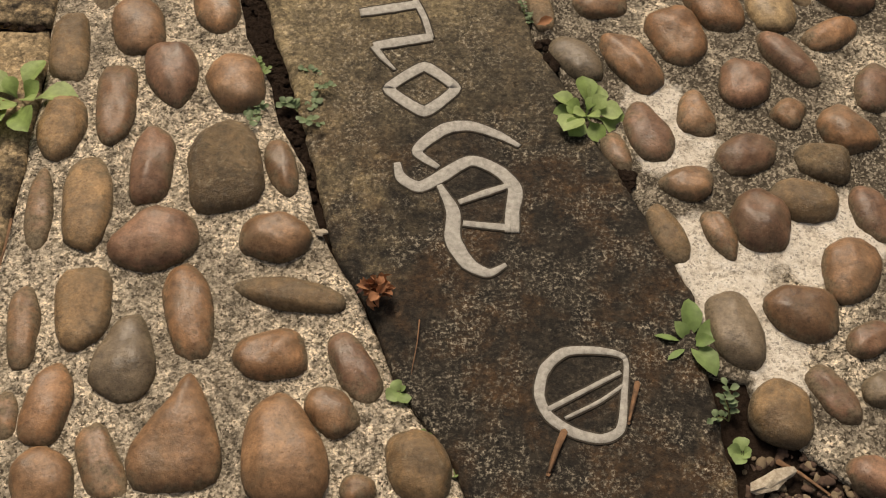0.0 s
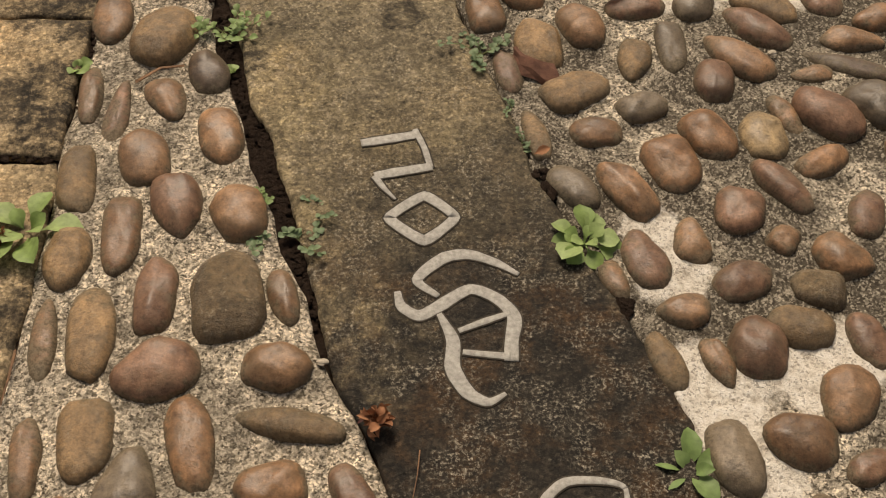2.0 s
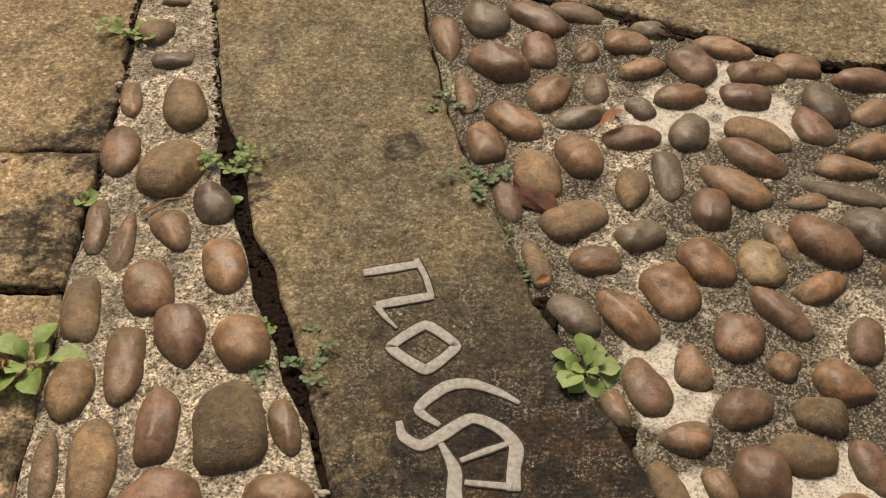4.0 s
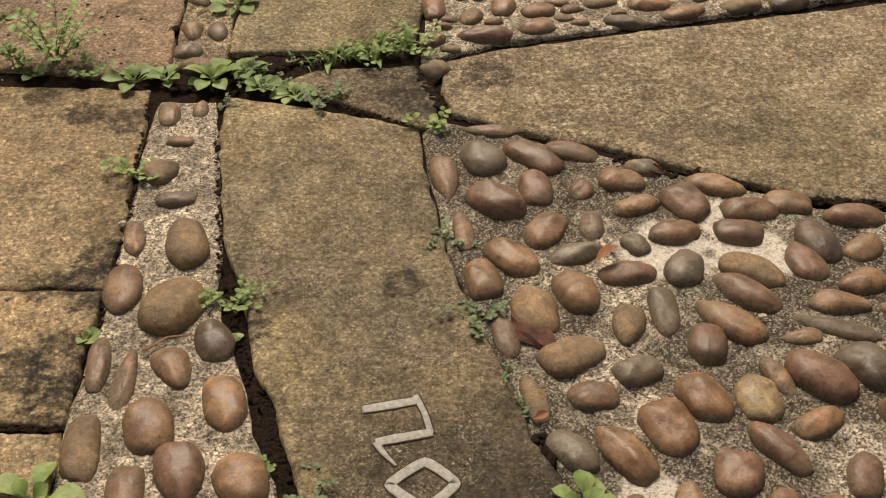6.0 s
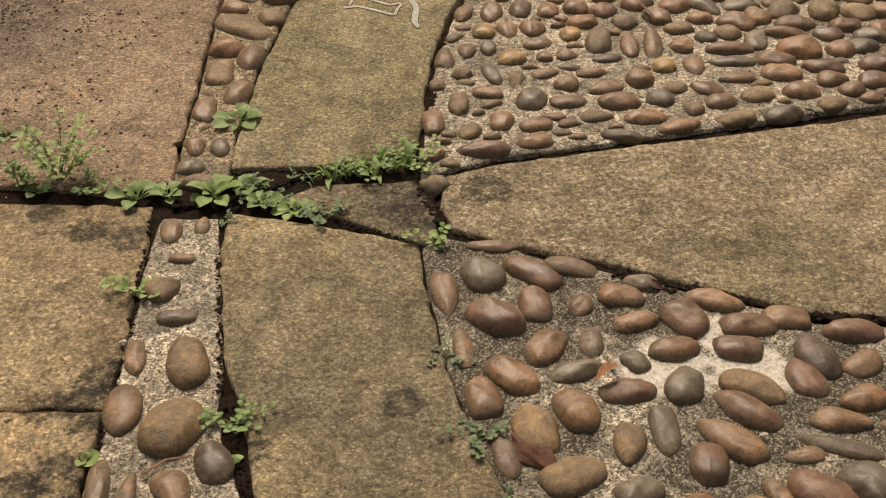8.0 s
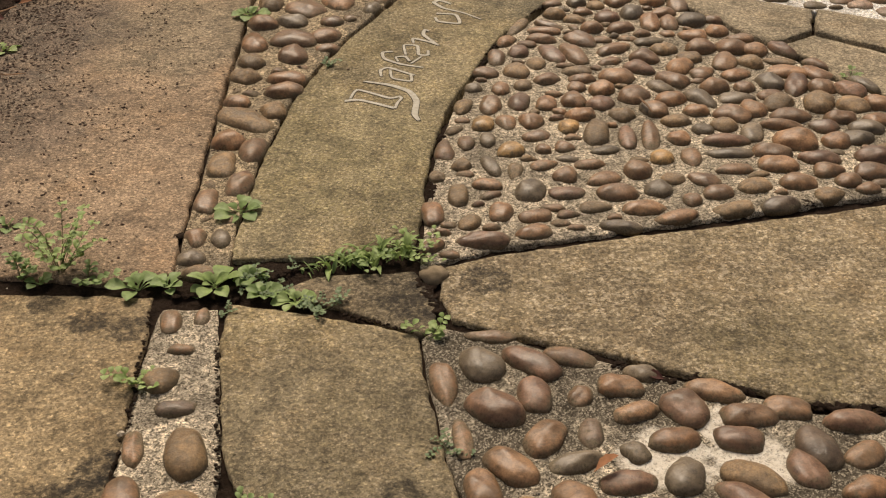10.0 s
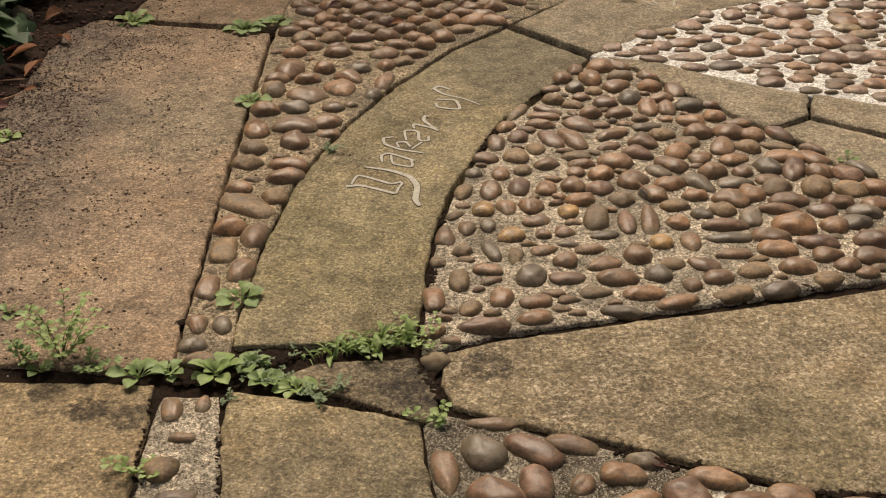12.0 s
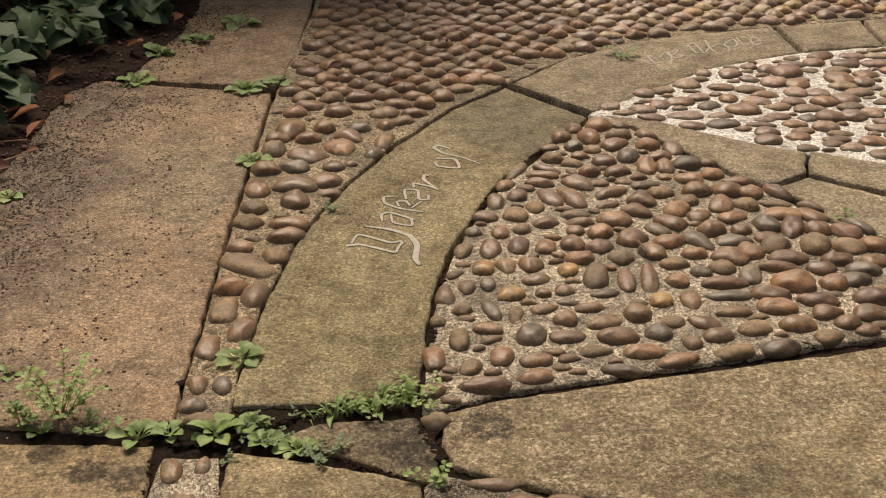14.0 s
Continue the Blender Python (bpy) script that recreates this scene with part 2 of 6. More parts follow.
M_INSCR = paving("inscribed_flag_stone", **FLAG, lichen=0.4, moss=0.3, spot=78, stains=((-0.14, 1.48, 0.34, (0.038, 0.033, 0.024), 0.5), (0.16, 0.6, 0.44, DARK, 1.0), (-0.118, 0.73, 0.07, DARK, 0.9), (-0.063, 0.61, 0.07, DARK, 0.9), (-0.277, 1.263, 0.03, DARK, 0.85), (0.04, 0.9, 0.26, DARK, 0.8), (0.17, 1.04, 0.16, DARK, 0.6), (-0.02, 1.08, 0.26, (0.04, 0.032, 0.02), 0.6), (-0.06, 1.36, 0.04, SOOT, 0.8), (0.17, 0.525, 0.06, DARK, 0.9), (0.05, 0.79, 0.06, DARK, 0.8), (0.03, 0.865, 0.05, DARK, 0.7)))
M_SIDE = paving("side_flag_stone", (0.315, 0.235, 0.135), (0.245, 0.182, 0.103), (0.17, 0.125, 0.07), lichen=0.2, stains=((-0.538, 1.437, 0.055, SOOT, 0.9), (-0.545, 1.36, 0.075, SOOT, 0.9), (-0.62, 1.36, 0.05, SOOT, 0.8), (-0.74, 1.365, 0.05, SOOT, 0.75), (-0.55, 1.2, 0.07, SOOT, 0.9), (-0.54, 1.12, 0.07, SOOT, 0.9), (-0.62, 1.17, 0.06, SOOT, 0.85), (-0.664, 1.848, 0.05, SOOT, 0.85), (-0.575, 1.82, 0.05, SOOT, 0.8), (-0.758, 1.907, 0.04, SOOT, 0.8), (-0.523, 0.8, 0.06, SOOT, 0.85)))
M_WEDGE = paving("wedge_flag_stone", (0.275, 0.214, 0.132), (0.175, 0.135, 0.081), (0.095, 0.073, 0.044), stains=((0.09, 1.97, 0.06, SOOT, 0.85), (0.62, 1.72, 0.22, (0.075, 0.06, 0.03), 0.5), (1.0, 1.75, 0.22, MOSS, 0.5)), speck=0.8, lichen=0.7, moss=0.2, spot=74)
M_DIRTY = paving("dirty_flag_stone", (0.19, 0.15, 0.095), (0.12, 0.094, 0.057), (0.06, 0.047, 0.028), lichen=0.25, stains=((-0.03, 1.9, 0.1, SOOT, 0.9),))
M_PATH = paving("path_flag_stone", (0.32, 0.23, 0.15), (0.26, 0.184, 0.119), (0.195, 0.138, 0.088), stains=((-0.66, 3.3, 0.4, (0.1, 0.084, 0.055), 0.55), (-1.12, 2.7, 0.35, DUST, 0.7), (-1.3, 3.3, 0.5, DUST, 0.85), (-1.1, 2.2, 0.3, DUST, 0.5), (-1.25, 3.95, 0.35, DUST, 0.8)), speck=0.4, lichen=0.12)
M_CURVE = paving("curved_flag_stone", (0.27, 0.22, 0.13), (0.2, 0.162, 0.092), (0.14, 0.113, 0.062), lichen=0.45, moss=0.35, stains=((-0.2, 2.5, 0.35, MOSS, 0.25), (0.25, 3.65, 0.35, (0.065, 0.055, 0.036), 0.6)), speck=0.45)
M_FAR = paving("far_flag_stone", (0.3, 0.245, 0.168), (0.23, 0.187, 0.126), (0.155, 0.126, 0.083), speck=0.4, lichen=0.3, spot=70)
M_BED = mortar("grit_mortar", (0.53, 0.455, 0.35), (0.3, 0.248, 0.174), (0.07, 0.057, 0.04), 0.6)
M_BED_R = mortar("weathered_mortar", (0.53, 0.46, 0.355), (0.23, 0.19, 0.135), (0.05, 0.041, 0.028), 0.9, PATCHES, 0.39)
M_BED_X = mortar("brown_mortar", (0.42, 0.335, 0.225), (0.23, 0.175, 0.11), (0.07, 0.054, 0.035), 0.6)
M_BED_V = mortar("white_mortar", (0.84, 0.79, 0.7), (0.78, 0.72, 0.62), (0.48, 0.41, 0.32), 0.2)
M_CLOD = earth("crumbly_soil", (0.012, 0.008, 0.0055), (0.06, 0.039, 0.027), 130)
M_CRUMB = plain("soil_crumb", (0.035, 0.022, 0.016), (0.13, 0.082, 0.058), 1.0, 90)
M_RED = plain("red_sandstone", (0.075, 0.034, 0.022), (0.155, 0.072, 0.045), 0.95, 60)
M_ROCK = plain("tan_rock", (0.14, 0.105, 0.065), (0.27, 0.205, 0.13), 0.9, 40)
M_SOIL = earth("dark_soil", (0.012, 0.008, 0.005), (0.045, 0.03, 0.02))
M_LITTER = earth("leaf_litter_soil", (0.008, 0.0055, 0.004), (0.075, 0.047, 0.034), 45)
M_INLAY = plain("pale_lead_inlay", (0.22, 0.206, 0.178), (0.43, 0.405, 0.355), 0.6, 140)
M_INLAY_FAR = plain("pale_inlay", (0.34, 0.31, 0.25), (0.52, 0.485, 0.41), 0.8, 70)
# dark colour for the letters' cuts, also painting the shadow along their edges
M_CUT_SHADE = plain("groove_shade", (0.03, 0.025, 0.018), (0.07, 0.056, 0.04), 0.95)
M_GREEN = {"bright": leafy("bright_leaf", (0.24, 0.34, 0.1), (0.33, 0.42, 0.16)), "mid": leafy("green_leaf", (0.2, 0.29, 0.095), (0.28, 0.375, 0.145)),
           "blue": leafy("blue_green_leaf", (0.14, 0.2, 0.1), (0.21, 0.28, 0.14)), "point": leafy("pointed_leaf", (0.18, 0.27, 0.085), (0.22, 0.31, 0.11)),
           "ivy": leafy("ivy_leaf", (0.025, 0.06, 0.022), (0.085, 0.15, 0.06), 0.6)}
M_STEM = leafy("green_stem", (0.12, 0.16, 0.05), (0.2, 0.2, 0.08))
M_DRY = leafy("dry_leaf", (0.26, 0.11, 0.05), (0.42, 0.2, 0.1), 0.8)
M_PURPLE = leafy("dark_red_leaf", (0.07, 0.025, 0.02), (0.14, 0.05, 0.035), 0.7)
M_TWIG = plain("twig_bark", (0.1, 0.06, 0.035), (0.28, 0.15, 0.075), 0.85)
M_ASH = plain("bleached_wood", (0.26, 0.21, 0.15), (0.58, 0.51, 0.4), 0.9, 150)
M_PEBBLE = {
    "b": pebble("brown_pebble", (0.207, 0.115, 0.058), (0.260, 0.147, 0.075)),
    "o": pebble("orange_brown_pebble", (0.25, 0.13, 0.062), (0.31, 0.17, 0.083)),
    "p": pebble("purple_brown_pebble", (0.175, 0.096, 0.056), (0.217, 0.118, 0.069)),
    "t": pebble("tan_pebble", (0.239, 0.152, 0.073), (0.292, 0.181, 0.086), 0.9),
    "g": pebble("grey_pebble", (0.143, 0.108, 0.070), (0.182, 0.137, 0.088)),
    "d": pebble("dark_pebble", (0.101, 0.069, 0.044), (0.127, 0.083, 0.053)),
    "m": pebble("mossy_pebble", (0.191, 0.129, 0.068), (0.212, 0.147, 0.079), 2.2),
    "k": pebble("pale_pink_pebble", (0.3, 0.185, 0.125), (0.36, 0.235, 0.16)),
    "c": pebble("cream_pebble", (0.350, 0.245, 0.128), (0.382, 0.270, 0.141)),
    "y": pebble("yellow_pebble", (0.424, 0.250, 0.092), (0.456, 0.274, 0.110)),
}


# ---- geometry helpers ----
def mesh_of(name, verts, faces, smooth=True):
    me = bpy.data.meshes.new(name)
    me.from_pydata([tuple(v) for v in verts], [], [tuple(f) for f in faces])
    me.validate()
    if smooth:
        me.polygons.foreach_set("use_smooth", [True] * len(me.polygons))
    return me


def part(name, me, material, parent=None, label=""):
    """One mesh object under a thing or a part."""
    ob = new(name, me)
    if material and not me.materials:
        me.materials.append(material)
    ob.parent = parent
    return tagged(ob, label)


def resample(points, step, jitter, seed):
    """A closed outline in even steps, a little ragged."""
    out = []
    for (x0, y0), (x1, y1) in zip(points, points[1:] + points[:1]):
        n = max(1, round(math.hypot(x1 - x0, y1 - y0) / step))
        out += [(x0 + (x1 - x0) * i / n, y0 + (y1 - y0) * i / n) for i in range(n)]
    res = []
    for x, y in out:
        v = Vector((x * 22 + seed, y * 22, seed * 1.7))
        w = Vector((x * 75 + seed, y * 75, seed * 2.3))
        res.append((x + jitter * (noise.noise(v) + 0.5 * noise.noise(w)), y + jitter * (noise.noise(v + Vector((9, 4, 2))) + 0.5 * noise.noise(w + Vector((3, 8, 1))))))
    return np.array(res)


def inside(pts, poly):
    x, y = pts[:, 0], pts[:, 1]
    res = np.zeros(len(pts), bool)
    for (x0, y0), (x1, y1) in zip(poly, np.roll(poly, -1, 0)):
        if y0 != y1:
            res ^= ((y0 > y) != (y1 > y)) & (x < (x1 - x0) * (y - y0) / (y1 - y0) + x0)
    return res


def edge_distance(pts, poly):
    best = np.full(len(pts), 1e9)
    for a, b in zip(poly, np.roll(poly, -1, 0)):
        d = b - a
        t = np.clip(((pts - a) @ d) / max(d @ d, 1e-12), 0, 1)
        best = np.minimum(best, np.hypot(*(pts - a - t[:, None] * d).T))
    return best


def sheet(name, poly, step, height, depth, ring=0.006, seed=0):
    """A thick plate over an outline: a triangulated top whose height is height(points, distance to the edge), and sides going down."""
    from mathutils.geometry import delaunay_2d_cdt
    rng = np.random.default_rng(seed)
    lo, hi = poly.min(0), poly.max(0)
    gx, gy = np.meshgrid(np.arange(lo[0], hi[0], step), np.arange(lo[1], hi[1], step))
    pts = np.stack([gx.ravel(), gy.ravel()], 1)
    pts += rng.uniform(-0.3, 0.3, pts.shape) * step
    pts = pts[inside(pts, poly)]
    pts = pts[edge_distance(pts, poly) > ring * 1.9]
    tang = np.roll(poly, -1, 0) - np.roll(poly, 1, 0)
    norm = np.stack([-tang[:, 1], tang[:, 0]], 1) / np.maximum(np.linalg.norm(tang, axis=1), 1e-9)[:, None]
    area = np.sum(poly[:, 0] * np.roll(poly[:, 1], -1) - np.roll(poly[:, 0], -1) * poly[:, 1])
    inner = poly + norm * ring * (1 if area > 0 else -1)
    inner = inner[inside(inner, poly)]
    inner = inner[edge_distance(inner, poly) > ring * 0.6]
    both = np.concatenate([poly, inner, pts])
    n = len(poly)
    v, e, f, *_ = delaunay_2d_cdt([Vector(p) for p in both], [(i, (i + 1) % n) for i in range(n)], [], 1, 1e-6)
    v = np.array([tuple(p) for p in v])
    d = edge_distance(v, poly)
    z = height(v, d)
    verts = [(x, y, h) for (x, y), h in zip(v, z)]
    faces = [tuple(t) for t in f]
    up = []
    for t in faces:
        (ax, ay, _), (bx, by, _), (cx, cy, _) = (verts[i] for i in t)
        up.append(t if (bx - ax) * (cy - ay) - (by - ay) * (cx - ax) > 0 else t[::-1])
    seen = set()
    for t in up:
        for a, b in zip(t, t[1:] + t[:1]):
            seen.add((a, b))
    rim = [(a, b) for a, b in seen if (b, a) not in seen]
    low = {}
    for a, b in rim:
        for i in (a, b):
            if i not in low:
                low[i] = len(verts)
                verts.append((verts[i][0], verts[i][1], -depth))
    up += [(b, a, low[a], low[b]) for a, b in rim]
    return mesh_of(name, verts, up)


def grown(poly, by):
    tang = np.roll(poly, -1, 0) - np.roll(poly, 1, 0)
    norm = np.stack([tang[:, 1], -tang[:, 0]], 1) / np.maximum(np.linalg.norm(tang, axis=1), 1e-9)[:, None]
    area = np.sum(poly[:, 0] * np.roll(poly[:, 1], -1) - np.roll(poly[:, 0], -1) * poly[:, 1])
    return poly + norm * by * (1 if area > 0 else -1)


def ripple(v, scale, seed):
    return np.array([noise.noise(Vector((x * scale + seed, y * scale, seed))) for x, y in v])


def flag(outline, material, label, lift=0.0, seed=1, step=0.03, tilt=(0, 0)):
    """A paving flag with worn, rounded and slightly chipped edges."""
    poly = resample(outline, 0.009, 0.0055, seed)

    def height(v, d):
        worn = 0.008 + 0.005 * ripple(v, 30, seed)
        return lift - 0.0045 * np.clip(1 - d / worn, 0, 1) ** 2 + 0.0007 * ripple(v, 9, seed) + 0.0004 * ripple(v, 40, seed) + tilt[0] * (v[:, 0] - poly[:, 0].mean()) + tilt[1] * (v[:, 1] - poly[:, 1].mean())

    ob = part("paving_flag", sheet("paving_flag", poly, step, height, 0.045, 0.005, seed), material)
    return tagged(ob, label, "paving flag", "paving flags", "")


# ---- pebbles ----
def pebble_mesh(seed, square, lean):
    rng = np.random.default_rng(seed)
    rings, segs = 9, 24
    verts, faces = [(0, 0, 1)], []
    ph = rng.uniform(0, 6.28, 4)
    for i in range(1, rings + 1):
        phi = math.pi / 2 - (math.pi / 2 + 0.5) * (i / rings)
        for j in range(segs):
            a = 2 * math.pi * j / segs
            c, s = math.cos(a), math.sin(a)
            k = (abs(c) ** square + abs(s) ** square) ** (-1 / square)
            k *= 1 + 0.05 * math.sin(2 * a + ph[0]) + 0.028 * math.sin(3 * a + ph[1]) + 0.02 * math.sin(5 * a + ph[2])
            taper = 1 + lean * c
            r = 0.5 * k * math.cos(phi) ** 0.8
            x, y, z = r * c, r * s * taper, math.sin(phi)
            z *= 1 + 0.22 * noise.noise(Vector((x * 3 + seed, y * 3, 1))) + 0.1 * x * math.sin(ph[3])
            q = Vector((x * 2, y * 2, z))
            lump = 1 + 0.085 * noise.noise(q * 1.1 + Vector((seed * 3.1, 0, 0))) + 0.05 * noise.noise(q * 3.2 + Vector((0, seed * 2.7, 0)))
            verts.append((x * lump, y * lump, z * lump))
    for j in range(segs):
        faces.append((0, 1 + j, 1 + (j + 1) % segs))
        for i in range(rings - 1):
            a, b = 1 + i * segs + j, 1 + i * segs + (j + 1) % segs
            faces.append((a, a + segs, b + segs, b))
    return mesh_of("cobble", verts, faces)


SHAPES = [pebble_mesh(s, q, l) for s, q, l in ((1, 2.0, 0.1), (2, 2.3, 0.0), (3, 2.1, 0.22), (4, 2.6, -0.1), (5, 2.0, -0.2), (6, 2.2, 0.05), (7, 2.9, 0.08), (8, 1.9, 0.0), (9, 2.4, -0.18), (10, 2.1, 0.15), (11, 2.5, 0.1), (12, 2.2, -0.15), (13, 2.0, 0.18), (14, 3.0, 0.0), (15, 2.3, -0.05), (16, 2.1, 0.0))]
DROP, WEDGE = pebble_mesh(21, 2.0, -0.42), pebble_mesh(22, 2.3, -0.6)
TAPERED = {(-0.278, 0.467): WEDGE, (-0.352, 0.564): DROP, (0.419, 0.631): pebble_mesh(23, 2.3, -0.35), (-0.166, 0.448): pebble_mesh(24, 2.5, -0.2), (-0.457, 1.156): DROP}
for shape in [*SHAPES, *set(TAPERED.values())]:
    shape.materials.append(M_PEBBLE["b"])
PANELS = {}
pick = random.Random(11)


def cob(panel, x, y, length, width, turn, tone):
    """A pebble of this size and shade for a panel, its long side turned by degrees."""
    PANELS.setdefault(panel, []).append((x, y, length, width, turn, tone))


def set_pebble(parent, x, y, length, width, turn, tone, z, rise=0.4):
    taper = TAPERED.get((x, y))
    me = taper or SHAPES[6 if tone == "m" else pick.randrange(len(SHAPES))]
    ob = new("cobble", me)
    ob.parent = parent
    high = min(0.034, max(0.011, rise * width)) * pick.uniform(0.85, 1.12)
    flip = 180 if pick.random() < 0.5 and not taper else 0
    ob.matrix_basis = pose(x, y, z, pick.uniform(-5, 5), pick.uniform(-5, 5), turn + flip) @ Matrix.Diagonal((length, width, high, 1))
    ob.material_slots[0].link = "OBJECT"
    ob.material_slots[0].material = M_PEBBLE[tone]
    return ob


def fill(stones, poly, sizes, turn, spread, tones, gap, tries, seed, keep=None):
    """Lay more pebbles into what room is left in an outline, as close as a mason would."""
    rng = np.random.default_rng(seed)
    ring = np.linspace(0, 2 * math.pi, 16, endpoint=False)
    circ = np.stack([np.cos(ring), np.sin(ring)], 1)
    circ = np.concatenate([circ, 0.5 * circ[::2], [[0, 0]]])
    rows = [s[:5] for s in stones]
    arr = np.array(rows) if rows else np.zeros((0, 5))
    lo, hi = poly.min(0), poly.max(0)
    out = []
    for k in range(tries):
        p = rng.uniform(lo, hi)
        shrink = 1 - 0.42 * k / tries
        L = rng.uniform(*sizes) * shrink
        W = L * rng.uniform(0.5, 0.8)
        a = turn(p[0], p[1]) + rng.normal(0, spread)
        if keep and not keep(*p):
            continue
        c, s = math.cos(radians(a)), math.sin(radians(a))
        b = circ * (L / 2, W / 2) @ np.array([[c, s], [-s, c]]) + p
        if not inside(b[:16] * 0.94 + p * 0.06, poly).all():
            continue
        if len(arr):
            near = arr[np.hypot(arr[:, 0] - p[0], arr[:, 1] - p[1]) < 0.12]
            if len(near):
                d = b[:, None, :] - near[None, :, :2]
                ca, sa = np.cos(np.radians(near[:, 4])), np.sin(np.radians(near[:, 4]))
                u = (d[..., 0] * ca + d[..., 1] * sa) / (near[:, 2] / 2 + gap)
                v = (-d[..., 0] * sa + d[..., 1] * ca) / (near[:, 3] / 2 + gap)
                if (u * u + v * v < 1).any():
                    continue
        arr = np.vstack([arr, (p[0], p[1], L, W, a)])
        out.append((p[0], p[1], L, W, a, tones[rng.integers(len(tones))]))
    return out


RISE = {"left": 0.38, "right": 0.38, "wedge": 0.37, "white": 0.25, "band": 0.46}


def cobble_panel(key, outline, bed_material, label, level, step, seed, more=(), limit=300, grow=0.007):
    """A panel of pebbles bedded in mortar; the grit rises in a small collar round each stone."""
    poly = grown(resample(outline, 0.016, 0.003, seed), grow)
    stones = PANELS.get(key, []) + list(more)
    arr = np.array([s[:5] for s in stones])
    ca, sa = np.cos(np.radians(arr[:, 4])), np.sin(np.radians(arr[:, 4]))

    def height(v, d):
        z = level + 0.0035 * ripple(v, 14, seed) + 0.002 * ripple(v, 60, seed) - 0.003 * np.clip(1 - d / 0.01, 0, 1) ** 2
        for i in range(0, len(v), 4000):
            q = v[i:i + 4000, None, :] - arr[None, :, :2]
            a = (q[..., 0] * ca + q[..., 1] * sa) / (arr[:, 2] / 2)
            b = (-q[..., 0] * sa + q[..., 1] * ca) / (arr[:, 3] / 2)
            r = (np.sqrt(a * a + b * b) - 1).min(1)
            z[i:i + 4000] += 0.0045 * np.exp(-np.clip(r, 0, 9) * 5) - 0.004 * np.clip(-r * 3, 0, 1)
        return z

    bed = part("pavement_" + key, sheet("mortar_bed", poly, step, height, 0.05, 0.006, seed), bed_material)
    tagged(bed, label, "cobble paving", "", "structure")
    for n, s in enumerate(stones):
        if n < limit:
            set_pebble(bed, *s, level - (0.006 if key == "band" else 0.0), RISE[key])
    rest = stones[limit:]
    if rest:
        verts, faces, tone = [], [], []
        for x, y, L, W, a, c in rest:
            me = SHAPES[pick.randrange(len(SHAPES))]
            m = pose(x, y, level - (0.004 if key == "band" else 0.0), pick.uniform(-5, 5), pick.uniform(-5, 5), a) @ Matrix.Diagonal((L, W, min(0.034, RISE[key] * W), 1))
            k = len(verts)
            verts += [m @ v.co for v in me.vertices]
            faces += [tuple(k + i for i in p.vertices) for p in me.polygons]
            tone += [c] * len(me.polygons)
        me = mesh_of("joined_cobbles", verts, faces)
        keys = sorted(set(tone))
        for c in keys:
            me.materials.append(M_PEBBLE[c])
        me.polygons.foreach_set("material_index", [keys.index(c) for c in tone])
        tagged(part("joined_cobbles", me, None, bed), "brown pebbles set close in mortar", kind="stuff")
    return bed


def ribbon(points, high, base, soft=0.45):
    """A flat band of changing width along a line, with a thickness: the stroke of a letter."""
    pts = np.array([p[:2] for p in points])
    wid = np.array([p[2] for p in points])
    t = np.linspace(0, len(pts) - 1, (len(pts) - 1) * 8 + 1)
    i = np.clip(t.astype(int), 0, len(pts) - 2)
    u = t - i
    tan = np.gradient(pts, axis=0) * soft
    closed = np.hypot(*(pts[0] - pts[-1])) < 0.004
    if closed:
        tan[0] = tan[-1] = 0.5 * (pts[1] - pts[-2]) * soft
    h = lambda a, b, c, d: (2 * u**3 - 3 * u**2 + 1)[:, None] * a + (u**3 - 2 * u**2 + u)[:, None] * c + (-2 * u**3 + 3 * u**2)[:, None] * b + (u**3 - u**2)[:, None] * d
    line = h(pts[i], pts[i + 1], tan[i], tan[i + 1])
    w = np.interp(t, range(len(wid)), wid) / 2 * (1 + 0.09 * ripple(line, 60, 3) + 0.05 * ripple(line, 170, 5))
    g = np.gradient(line, axis=0)
    if closed:
        g[0] = g[-1] = line[1] - line[-2]
    n = np.stack([-g[:, 1], g[:, 0]], 1) / np.maximum(np.linalg.norm(g, axis=1), 1e-9)[:, None]
    verts, faces = [], []
    for p, q, k in zip(line, n, w):
        for side, z in ((1.06, base - 0.004), (1.0, base + 0.6 * high), (0.9, base + high), (-0.9, base + high), (-1.0, base + 0.6 * high), (-1.06, base - 0.004)):
            verts.append((*(p + q * k * side), z))
    for a in range(len(line) - 1):
        for b in range(5):
            v = a * 6 + b
            faces.append((v, v + 6, v + 7, v + 1))
    faces += [(0, 1, 2, 3, 4, 5), tuple(len(verts) - 6 + i for i in (5, 4, 3, 2, 1, 0))]
    return verts, faces


def glyph(name, strokes, material, parent, label, high=0.0012, base=0.0015, groove=0.0, soft=0.6):
    """A letter made of its strokes; groove: the dirty cut and painted edge shadow round it, as a wider and lower band.
    """
    ob = parent
    for extra, mat, nm, lb, hi in ((0.0, material, name, label, high), (groove, M_CUT_SHADE, "letter_groove", "dark band round the letter, dirty cut and painted edge shadow", 0.4 * high)):
        if nm == "letter_groove" and not groove:
            continue
        verts, faces = [], []
        for k, s in enumerate(strokes):
            v, f = ribbon([(x, y, w + extra) for x, y, w in s], hi + 0.00006 * k, base, soft)
            n = len(verts)
            verts += v
            faces += [tuple(n + i for i in q) for q in f]
        ob = part(nm, mesh_of(nm, verts, faces), mat, ob, lb)
    return ob


